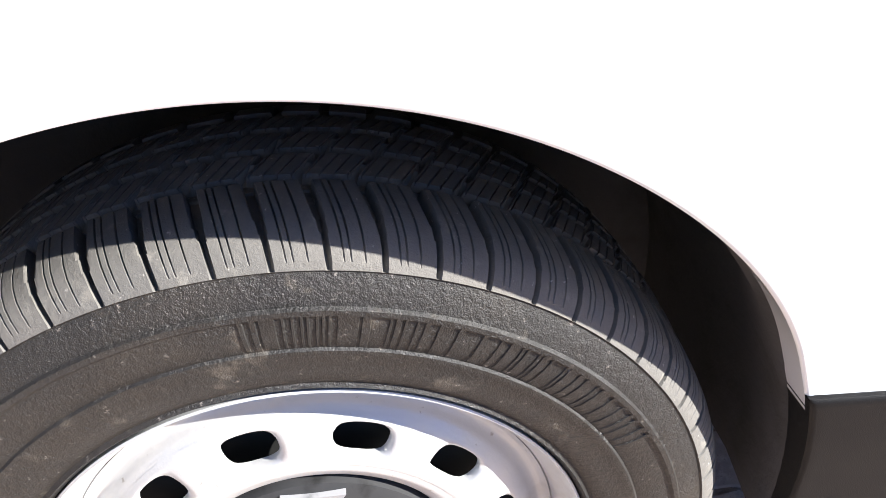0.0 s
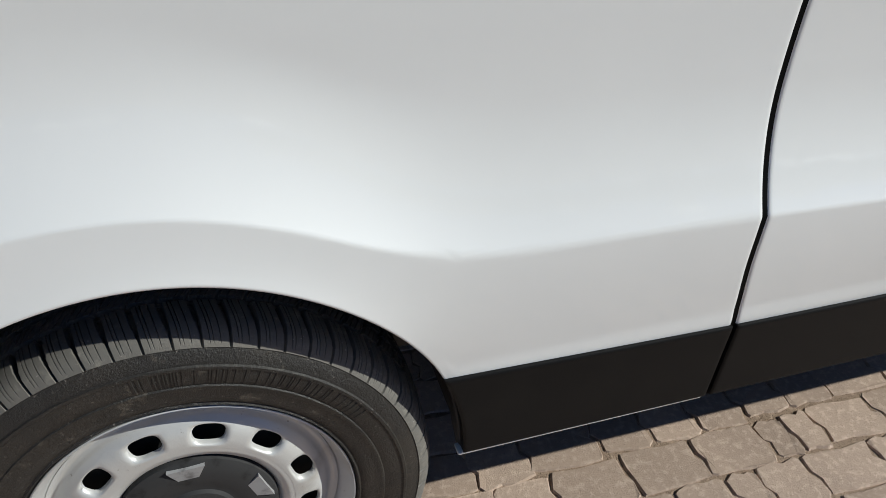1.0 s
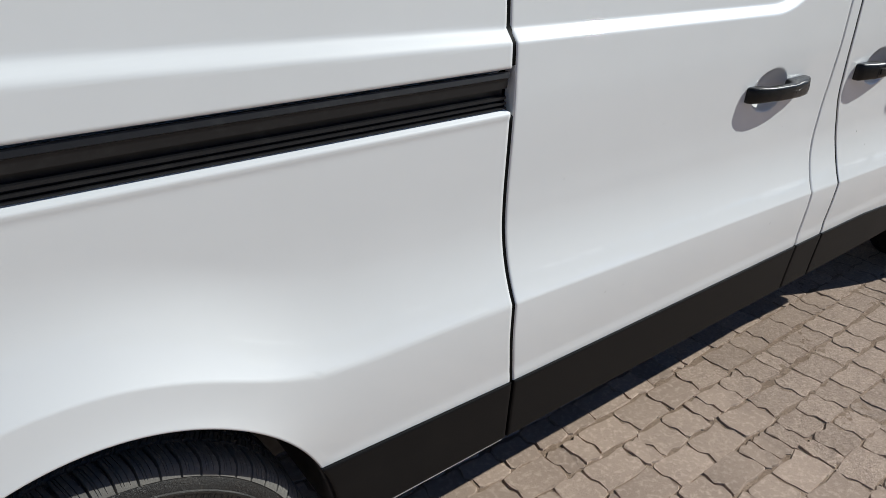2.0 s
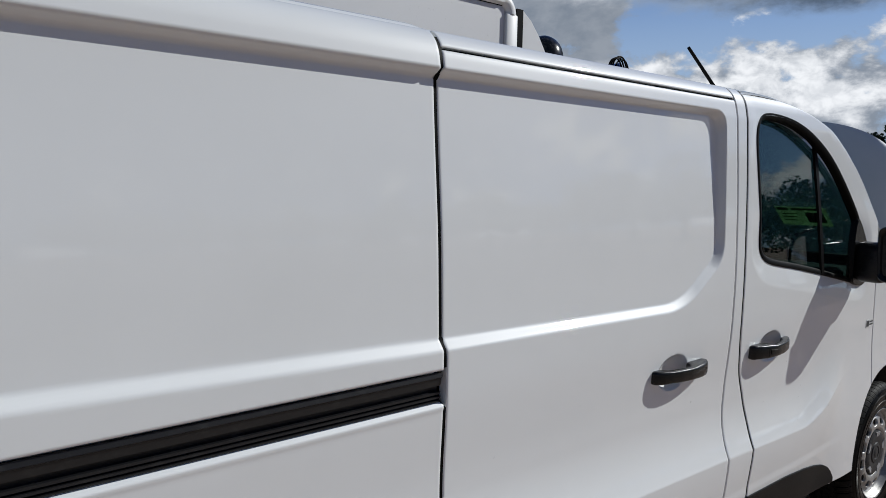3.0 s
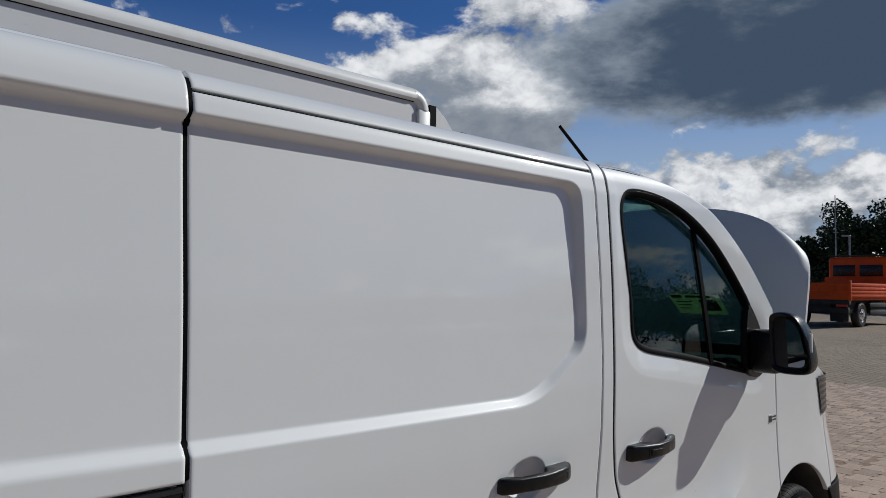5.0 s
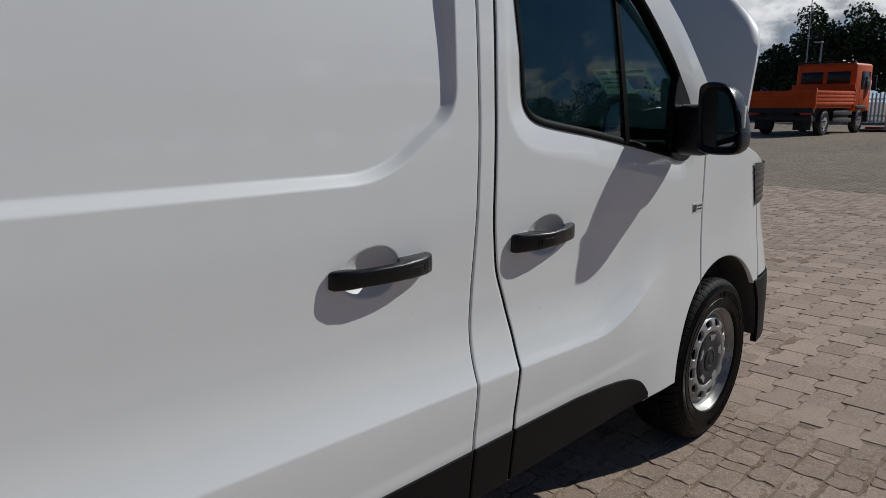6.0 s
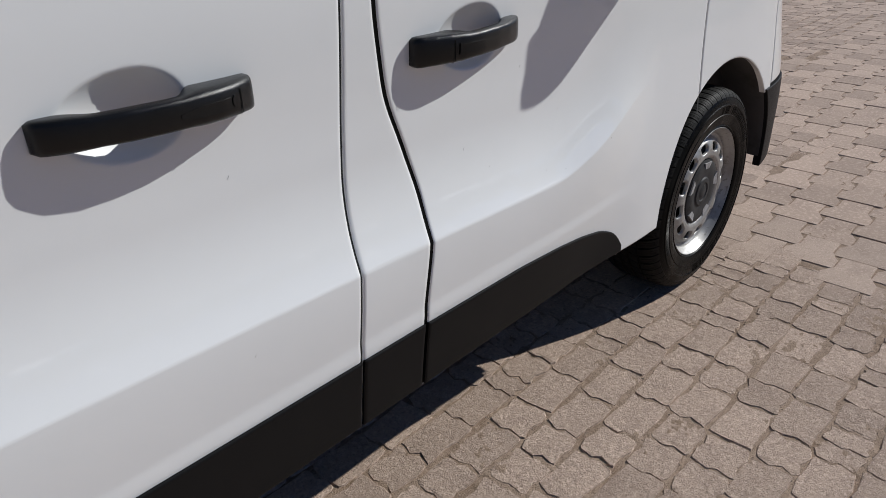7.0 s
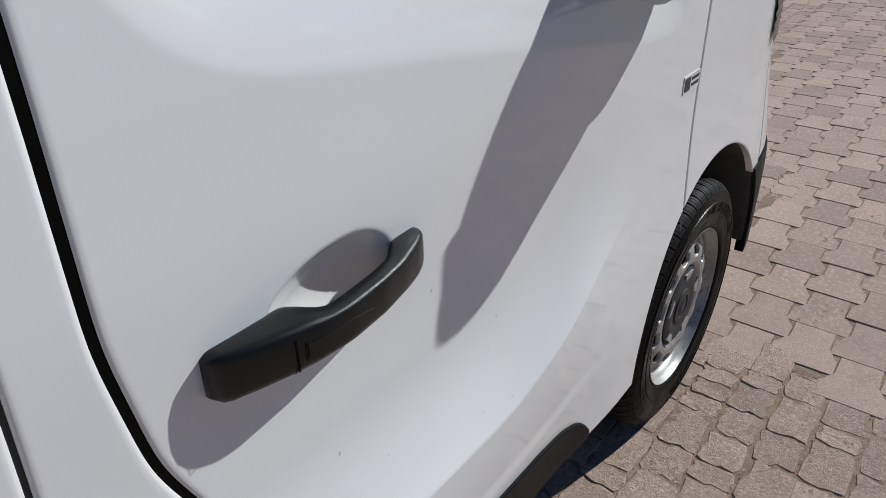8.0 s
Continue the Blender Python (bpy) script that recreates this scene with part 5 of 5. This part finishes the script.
def lay_stones():
    rnd = random.Random(11)
    old_a = [mesh_of("stone", *stone_mesh(old_outline(0.168, 0.110, rnd), rnd, 1.0), smooth=False) for _ in range(10)]
    old_b = [mesh_of("stone", *stone_mesh(old_outline(0.122, 0.110, rnd), rnd, 1.0), smooth=False) for _ in range(8)]
    old_c = [mesh_of("stone", *stone_mesh(old_outline(0.072, 0.110, rnd), rnd, 1.0), smooth=False) for _ in range(4)]
    new_a = [mesh_of("stone", *stone_mesh(new_outline(0.228, 0.158, rnd), rnd, 0.15), smooth=False) for _ in range(5)]
    for me in old_a + old_b + old_c:
        me.materials.append(OLD_STONE)
    for me in new_a:
        me.materials.append(NEW_STONE)
    placed = []
    row = 0
    y = -2.6
    while y < 5.0:
        x = -3.0 - rnd.uniform(0.0, 0.16)
        while x < FAR_START + 0.2:
            lx, pool = rnd.choice(((0.168, old_a), (0.168, old_a), (0.122, old_b), (0.122, old_b), (0.072, old_c)))
            px, py = x + lx / 2, y + 0.014 * math.sin(x * 1.3 + 0.4 * row) + rnd.uniform(-0.004, 0.004)
            if in_view(px, py) and not is_new(px, py):
                placed.append((px, py, rnd.choice(pool), rnd.uniform(-0.0012, 0.0012), rnd.uniform(-3, 3) + (180 if rnd.random() < 0.5 else 0), 0.7))
            x += lx
        y += 0.110
        row += 1
    row = 0
    y = -2.6
    while y < 5.0:
        x = 3.79 - (0.114 if row % 2 else 0.0)
        while x < 10.8:
            px, py = x + 0.114, y
            if in_view(px, py) and is_new(px, py) and px > 3.9:
                placed.append((px, py, rnd.choice(new_a), rnd.uniform(-0.002, 0.002), 0.0, 0.35))
            x += 0.228
        y += 0.158
        row += 1
    placed.sort(key=lambda s: math.hypot(s[0] - 3.0, s[1] + 0.2))
    rest_v, rest_f = [], []
    for k, (x, y, me, dz, turn, tilt) in enumerate(placed):
        m = pose(x, y, dz, rnd.uniform(-tilt, tilt) * 0.7, rnd.uniform(-tilt, tilt) * 0.7, turn)
        if k < 300:
            ob = new("paving_stone", me)
            ob.parent = ground
            ob.matrix_basis = m
        else:
            base = len(rest_v)
            rest_v += [m @ v.co for v in me.vertices]
            rest_f += [tuple(i + base for i in p.vertices) for p in me.polygons]
    # crumbs of stone and sand along the joints
    gv, gf = [], []
    for x, y, me, dz, turn, tilt in placed:
        if tilt < 0.5 or not (1.5 < x < 6.5 and -1.1 < y < 0.7):
            continue
        m = pose(x, y, 0, 0, 0, turn)
        n = len(me.vertices) // 3
        for _ in range(12):
            c = m @ me.vertices[n + rnd.randrange(n)].co.lerp(me.vertices[n + rnd.randrange(n)].co, 0.25 * rnd.random())
            c = Vector((c.x + rnd.gauss(0, 0.004), c.y + rnd.gauss(0, 0.004), -0.0030))
            r = rnd.uniform(0.0010, 0.0034)
            b = len(gv)
            for d in ((1, 0, 0), (0, 1, 0), (-1, 0, 0), (0, -1, 0), (0, 0, 1), (0, 0, -1)):
                gv.append(c + Vector(d) * r * rnd.uniform(0.6, 1.3))
            gf += [(b + i, b + (i + 1) % 4, b + 4) for i in range(4)] + [(b + (i + 1) % 4, b + i, b + 5) for i in range(4)]
    # loose sand that fills the joints unevenly and creeps over the worn edges
    nx, ny, cell = 430, 260, 0.009
    sv, sf = [], []
    for j in range(ny + 1):
        for i in range(nx + 1):
            x, y = 1.9 + i * cell, -1.45 + j * cell
            p = Vector((x, y, 0.0))
            h = 0.0012 * noise.noise(p * 7.0) + 0.0022 * noise.noise(p * 38.0) + 0.0026 * noise.noise(p * 95.0)
            drop = 0.0010 if is_new(x, y) else 0.0
            edge = min(1.0, min(i, nx - i, j, ny - j) / 12.0)
            sv.append((x, y, -0.0050 + edge * (max(-0.0041, min(-0.0006, -0.0027 - drop + h)) + 0.0050)))
    for j in range(ny):
        for i in range(nx):
            a = j * (nx + 1) + i
            sf.append((a, a + 1, a + nx + 2, a + nx + 1))
    drift = new("loose_sand", mesh_of("loose_sand", sv, sf, True))
    drift.data.materials.append(SAND)
    drift.parent = ground
    tagged(drift, kind="stuff")
    grit = new("grit", mesh_of("grit", gv, gf, False))
    grit.data.materials.append(GRIT)
    grit.parent = ground
    tagged(grit, kind="stuff")
    ob = new("paving_stones", mesh_of("stones", rest_v, rest_f, False))
    ob.data.materials.append(FAR_STONE)
    ob.parent = ground
    tagged(ob, kind="stuff")


# ---- box truck beyond the van ----
def rail_tube(a, b, r):
    bm = bmesh.new()
    rod(bm, a, b, r, n=20)
    return bm


truck = thing("box_truck", (0.6, 4.45, 0), "tall white box-bodied truck parked beside the van", "truck")
Y0, Y1, X0, X1, ZT = 3.24, 5.66, -4.4, 4.20, 3.20
body = box_part("box_body", (X0, Y0 + 0.02, 0.95), (X1 - 0.12, Y1 - 0.02, ZT - 0.03), BOX, truck, 0.0, "white smooth panel box")


def corner_rail(sign):
    n, prof = 2, []
    y = Y0 if sign > 0 else Y1
    for a in np.linspace(-0.2, math.pi / 2 + 0.2, 10):
        prof.append((y + sign * 0.055 - sign * 0.075 * math.cos(a), ZT - 0.085 + 0.085 * math.sin(a)))
    prof.append((y + sign * 0.10, ZT - 0.04))
    prof.insert(0, (y + sign * 0.02, ZT - 0.125))
    xs = [X0, X1 - 0.15]
    return soften(mesh_of("rail", [(x, yy, zz) for x in xs for yy, zz in prof], grid_faces(2, len(prof))), 50)


part("top_rail", corner_rail(1), RAIL, truck)
part("top_rail", corner_rail(-1), RAIL, truck)
bm = bmesh.new()
box(bm, (X0, Y0 + 0.012, ZT - 0.126), (X1 - 0.15, Y0 + 0.03, ZT - 0.118), 0.0)
part("rail_seam", bm, RUBBER, truck)


def corner_casting():
    """The top rail bending down into the corner post."""
    rows = []
    for a in np.linspace(0, math.pi / 2, 10):
        for b in np.linspace(0, 2 * math.pi, 16, endpoint=False):
            k = 0.115 + 0.066 * math.cos(b)
            rows.append((X1 - 0.155 + k * math.sin(a), Y0 + 0.050 + 0.068 * math.sin(b), ZT - 0.185 + k * math.cos(a)))
    f = grid_faces(10, 16) + [(i * 16 + 15, (i + 1) * 16 + 15, (i + 1) * 16, i * 16) for i in range(9)]
    return soften(mesh_of("casting", rows, f), 50)


part("corner_cap", corner_casting(), RAIL, truck, "rounded white corner casting")
box_part("corner_post", (X1 - 0.115, Y0 - 0.012, 0.95), (X1 + 0.022, Y0 + 0.10, ZT - 0.18), RAIL, truck, 0.018)
box_part("post_seam", (X1 + 0.022, Y0 + 0.005, 0.95), (X1 + 0.098, Y0 + 0.06, ZT - 0.12), RUBBER, truck, 0.0)
box_part("front_wall", (X1 - 0.12, Y0 + 0.05, 0.95), (X1 - 0.03, Y1 - 0.05, ZT - 0.05), BOX, truck, 0.0)
box_part("truck_frame", (X0, 4.0, 0.55), (6.0, 4.9, 0.95), CHASSIS, truck, 0.02)
cab = box_part("cab", (4.30, Y0 + 0.10, 0.60), (6.1, Y1 - 0.10, 2.42), BOX, truck, 0.16)
# curved wind deflector over the cab
defl = [(4.302, 2.40), (4.302, 3.09), (4.34, 3.08), (4.44, 3.01), (4.54, 2.90), (4.63, 2.77), (4.70, 2.61), (4.73, 2.40)]
part("wind_deflector", prism(defl, Y0 + 0.03, Y1 - 0.03, 0.012), RAIL, truck)
bm = bmesh.new()
bmesh.ops.create_uvsphere(bm, u_segments=24, v_segments=14, radius=0.19, matrix=Matrix.Translation((4.78, Y0 + 0.20, 2.74)) @ Matrix.Diagonal((1.0, 1.0, 1.15, 1)))
part("roof_pod", bm, LAMP, truck, "glossy dark rounded roof pod")
tw = revolve([(0.0, 0.10), (0.14, 0.10), (0.20, 0.05), (0.27, 0.06), (0.30, 0.02), (0.42, 0.0), (0.48, 0.03), (0.50, 0.08), (0.50, 0.26), (0.44, 0.30)], 40)
tw.materials.append(TYRE)
for wx in (-2.6, 5.3):
    for wy, t in ((Y0 + 0.08, 0), (Y1 - 0.08, 180)):
        w = part("truck_wheel", tw, None, truck)
        w.matrix_basis = pose(wx, wy, 0.5, 0, 0, t)


# ---- blue loading crane head beyond ----
crane = thing("loading_crane", (9.14, 5.93, 0), "blue folded loading crane with black hoses", "crane")
bm = bmesh.new()
box(bm, (8.79, 5.63, 0.9), (9.49, 6.23, 1.2), 0.03)
rod(bm, (9.14, 5.93, 0.0), (9.14, 5.93, 3.04), 0.20, 0.17)
part("column", bm, BLUE, crane)
head = prism([(x + 0.44, z - 0.16) for x, z in ((8.28, 3.20), (8.40, 3.50), (8.70, 3.66), (8.88, 3.52), (9.16, 3.24), (9.05, 3.05), (8.60, 2.96))], 5.78, 6.08, 0.03)
part("crane_head", head, BLUE, crane)
part("crane_arm", rod(bmesh.new(), (8.94, 6.18, 3.14), (9.39, 6.18, 1.2), 0.07), BLUE, crane)
for k in range(4):
    c = bpy.data.curves.new("hose", "CURVE")
    c.dimensions, c.bevel_depth, c.bevel_resolution = "3D", 0.014, 2
    sp = c.splines.new("BEZIER")
    pts = [(8.80 + 0.05 * k, 5.83, 3.20), (8.94 + 0.06 * k, 5.77, 3.54 + 0.02 * (k % 3)), (9.22 + 0.06 * k, 5.77, 3.34 - 0.03 * k)]
    sp.bezier_points.add(2)
    for bp, q in zip(sp.bezier_points, pts):
        bp.co, bp.handle_left_type, bp.handle_right_type = q, "AUTO", "AUTO"
    ob = new("hose", c)
    ob.data.materials.append(RUBBER)
    ob.parent = crane
    ob.matrix_parent_inverse = Matrix.Translation(crane.location).inverted()


# ---- orange tipper ----
tipper = thing("tipper_truck", (33.5, 9.0, 0), "orange dropside tipper truck standing across the yard", "truck")
TM = pose(31.4, 9.42, 0, 0, 0, -4) @ Matrix.Scale(1.1, 4)


def tip(name, lo, hi, mat, bevel=0.02, label="", parent=None):
    return part(name, box(bmesh.new(), lo, hi, bevel, TM), mat, parent or tipper, label)


def ribbed_board(lo, hi, axis):
    bm = bmesh.new()
    box(bm, lo, hi, 0.01, TM)
    n = 4
    for k in range(n):
        z = lo[2] + (hi[2] - lo[2]) * (k + 0.5) / n
        a, b = list(lo), list(hi)
        a[2], b[2] = z - 0.045, z + 0.045
        a[axis] -= 0.025
        b[axis] += 0.025
        box(bm, a, b, 0.012, TM)
    return bm


part("tailboard", ribbed_board((0.0, -1.22, 1.12), (0.06, 1.22, 1.66), 0), ORANGE, tipper)
part("side_board", ribbed_board((0.06, -1.25, 1.12), (3.9, -1.19, 1.66), 1), ORANGE, tipper)
part("side_board", ribbed_board((0.06, 1.19, 1.12), (3.9, 1.25, 1.66), 1), ORANGE, tipper)
tip("head_board", (3.9, -1.22, 1.12), (3.98, 1.22, 1.95), ORANGE)
tip("load_bed", (0.0, -1.2, 1.02), (3.95, 1.2, 1.14), ORANGE)
for y in (-1.23, 1.23):
    for x in (0.02, 3.9):
        tip("corner_stake", (x - 0.05, y - 0.05, 1.0), (x + 0.05, y + 0.05, 1.75), ORANGE, 0.015)
tip("chassis", (0.1, -0.5, 0.62), (6.0, 0.5, 1.02), CHASSIS)
# black box that stands for the shadow below the bed
tip("under_shade", (0.3, -1.02, 0.50), (3.9, 1.02, 1.02), CHASSIS)
tip("rear_beam", (0.05, -1.15, 0.55), (0.22, 1.15, 0.75), CHASSIS)
tip("side_box", (2.2, -1.15, 0.5), (3.7, -0.7, 0.95), CHASSIS)
# black skirt boards, added to deepen the shadow under the bed
tip("shade_skirt", (2.0, -1.20, 0.45), (3.95, -1.15, 0.62), CHASSIS, 0.02)
tip("shade_skirt", (2.0, -1.20, 0.74), (3.95, -1.15, 0.90), CHASSIS, 0.02)
tip("tail_beam", (-0.02, -1.2, 0.86), (0.20, 1.2, 1.04), CHASSIS)
for y in (-0.72, 0.72):
    tip("mud_flap", (0.35, y - 0.32, 0.22), (0.39, y + 0.32, 0.95), CHASSIS, 0.01)
for y in (-0.95, 0.95):
    tip("tail_lamp", (0.0, y - 0.2, 0.78), (0.05, y + 0.2, 0.92), REDP, 0.01)
bm = bmesh.new()
box(bm, (4.1, -1.15, 0.85), (6.0, 1.15, 2.78), 0.12, TM, 3)
tcab = part("cab", bm, ORANGE, tipper, "orange square cab")
for a, b in ((-0.95, -0.08), (0.08, 0.95)):
    tip("rear_window", (4.085, a, 1.98), (4.12, b, 2.45), LAMP, 0.02, "", tcab)
tip("side_window", (4.75, -1.165, 1.75), (5.75, -1.13, 2.45), LAMP, 0.03, "", tcab)
tip("cab_door", (4.65, -1.160, 1.0), (5.8, -1.13, 1.72), ORANGE, 0.02, "", tcab)
tip("roof_bar", (4.15, -1.05, 2.80), (4.25, 1.05, 2.86), CHASSIS, 0.01)
tip("mirror", (5.7, -1.40, 1.7), (5.8, -1.22, 2.3), CHASSIS, 0.03)
tip("bumper", (5.85, -1.15, 0.42), (6.05, 1.15, 0.9), CHASSIS, 0.03)
tip("mudguard", (4.35, -1.18, 0.95), (5.55, -0.8, 1.12), CHASSIS, 0.05)
hubm = revolve([(0.0, -0.05), (0.09, -0.05), (0.10, 0.0), (0.17, 0.02), (0.24, 0.0), (0.25, 0.03)], 32)
hubm.materials.append(CHROME)
for wx in (1.35, 4.95):
    for wy, t in ((-1.16, 0), (1.16, 180)):
        w = part("truck_wheel", tw, None, tipper)
        w.matrix_basis = TM @ pose(wx, wy, 0.47, 0, 0, t) @ Matrix.Scale(0.94, 4)
        part("wheel_hub", hubm, None, w)


# ---- far things ----
def pole_thing(name, x, y, h, r0, r1, label, category, mat=GALV):
    t = thing(name, (x, y, 0), label, category)
    bm = bmesh.new()
    rod(bm, (x, y, -0.02), (x, y, h), r0, r1)
    part("pole", bm, mat, t)
    box_part("foot", (x - 0.2, y - 0.2, -0.02), (x + 0.2, y + 0.2, 0.06), mat, t, 0.02)
    return t


mast = pole_thing("radio_mast", 46.0, 13.15, 7.25, 0.05, 0.025, "thin grey metal radio mast", "mast")
part("cross_arm", rod(bmesh.new(), (46.0, 13.0, 5.0), (46.0, 13.3, 5.0), 0.02), GALV, mast)
post = pole_thing("street_lamp", 46.0, 12.4, 4.75, 0.06, 0.045, "grey yard lamp with flat head", "lamp post")
box_part("lamp_head", (45.85, 12.35, 4.72), (46.15, 12.8, 4.80), GALV, post, 0.02)

barrier = thing("yard_barrier", (38.5, 6.6, 0), "white metal yard barrier post with red foot", "barrier")
box_part("post", (38.4, 6.95, 0.0), (38.56, 7.11, 2.0), FENCE, barrier, 0.02)
box_part("foot", (37.9, 6.0, 0.0), (39.1, 8.0, 0.12), CHASSIS, barrier, 0.02)
box_part("brace", (38.42, 7.1, 0.10), (38.5, 7.9, 0.22), REDP, barrier, 0.01)

fence = thing("palisade_fence", (52, 8, 0), "pale metal palisade fence along the yard", "fence")
slat = mesh_of("slat", [(-0.03, -0.05, 0.05), (0.03, -0.05, 0.05), (0.03, 0.05, 0.05), (-0.03, 0.05, 0.05), (-0.03, -0.05, 1.85), (0.03, -0.05, 1.85), (0.03, 0.05, 1.85), (-0.03, 0.05, 1.85), (0, 0, 1.95)], [(0, 1, 5, 4), (1, 2, 6, 5), (2, 3, 7, 6), (3, 0, 4, 7), (4, 5, 8), (5, 6, 8), (6, 7, 8), (7, 4, 8)], False)
slat.materials.append(FENCE)
for k in range(64):
    s = part("slat", slat, None, fence)
    s.matrix_basis = pose(52.0, 3.0 + 0.22 * k, 0)
for z in (0.45, 1.5):
    box_part("fence_rail", (52.03, 3.0, z), (52.09, 17.0, z + 0.07), FENCE, fence, 0.01)

shed = thing("low_building", (66, 24, 0), "low grey clad industrial building", "building")
box_part("wall", (62, 18.4, 0.0), (72, 30, 4.2), FACADE, shed, 0.02)
box_part("roof", (61.7, 18.1, 4.2), (72.3, 30.3, 4.5), GALV, shed, 0.03)
for k in range(4):
    box_part("window", (61.96, 19.0 + 2.6 * k, 1.6), (62.02, 20.6 + 2.6 * k, 2.8), LAMP, shed, 0.02)
van2 = thing("parked_van", (47, 5.6, 0), "white parked van at the far fence", "van")
part("body", prism([(44.8, 0.35), (44.8, 2.3), (45.2, 2.45), (48.2, 2.45), (48.9, 1.5), (49.7, 1.25), (49.8, 0.35)], 4.1, 6.0, 0.08), RAIL, van2)
part("windscreen", prism([(48.30, 2.30), (48.86, 1.56), (48.91, 1.56), (48.35, 2.30)], 4.3, 5.8), LAMP, van2)
part("rear_window", box(bmesh.new(), (44.77, 4.4, 1.5), (44.82, 5.7, 2.15), 0.02), LAMP, van2)
for wx in (45.7, 48.8):
    for wy, t in ((4.08, 0), (6.02, 180)):
        w = part("wheel", tw, None, van2)
        w.matrix_basis = pose(wx, wy, 0.35, 0, 0, t) @ Matrix.Scale(0.7, 4)


def tree(x, y, height, spread, seed, label):
    rnd = random.Random(seed)
    t = thing("tree", (x, y, 0), label, "tree", group="trees behind the yard")
    bm = bmesh.new()
    rod(bm, (x, y, -0.05), (x + 0.1, y, height * 0.45), 0.28, 0.18)
    tips = []
    for k in range(14):
        a, e = rnd.uniform(0, 2 * math.pi), rnd.uniform(0.3, 1.3)
        l = rnd.uniform(0.6, 1.0)
        s = Vector((x + 0.1, y, height * rnd.uniform(0.22, 0.45)))
        d = Vector((math.cos(a) * math.cos(e) * spread * 0.8, math.sin(a) * math.cos(e) * spread * 0.8, math.sin(e) * height * 0.5)) * l
        rod(bm, s, s + d, 0.10, 0.03, 7)
        tips.append(s + d)
    part("trunk", bm, BARK, t)
    tips += [Vector((x, y, height * 0.88)), Vector((x, y, height * 0.7))]
    verts, faces = [], []
    for c in tips * 2:
        cr = rnd.uniform(0.22, 0.42) * spread
        c = c + Vector((rnd.gauss(0, 0.4), rnd.gauss(0, 0.4), rnd.gauss(0, 0.3)))
        for _ in range(230):
            d = Vector((rnd.gauss(0, 1), rnd.gauss(0, 1), rnd.gauss(0, 0.8)))
            d = d.normalized() * cr * rnd.uniform(0.55, 1.05) ** 0.6
            p = c + d
            if p.z < height * 0.13:
                continue
            s = rnd.uniform(0.09, 0.20)
            u = Vector((rnd.gauss(0, 1), rnd.gauss(0, 1), rnd.gauss(0, 1))).normalized()
            w = u.cross(Vector((rnd.gauss(0, 1), rnd.gauss(0, 1), rnd.gauss(0, 1)))).normalized()
            b = len(verts)
            verts += [p - u * s, p + w * s * 0.6, p + u * s, p - w * s * 0.6]
            faces.append((b, b + 1, b + 2, b + 3))
    part("crown", mesh_of("crown", verts, faces, False), LEAF, t)


for x, y, h, s, seed in ((61, 16.9, 8.6, 3.2, 1), (62, 14.2, 8.4, 2.9, 2), (60, 19.6, 5.6, 2.2, 3), (58, 9.4, 7.6, 2.8, 5), (60, 6.0, 8.2, 3.0, 6), (63, 11.9, 7.6, 2.6, 7)):
    tree(x, y, h, s, seed, "dark green broad-leaved tree with dense crown")

# unseen dense row, added to darken what window and paint reflect
for k in range(19):
    rnd = random.Random(90 + k)
    az, far = radians(-7 - 3.9 * k), 58 + rnd.uniform(-4, 4)
    tree(far * math.cos(az), far * math.sin(az), rnd.uniform(5.5, 8.0), rnd.uniform(3.2, 4.4), 40 + k, "tall green broad-leaved tree in an unseen row added to darken reflections")

lay_stones()
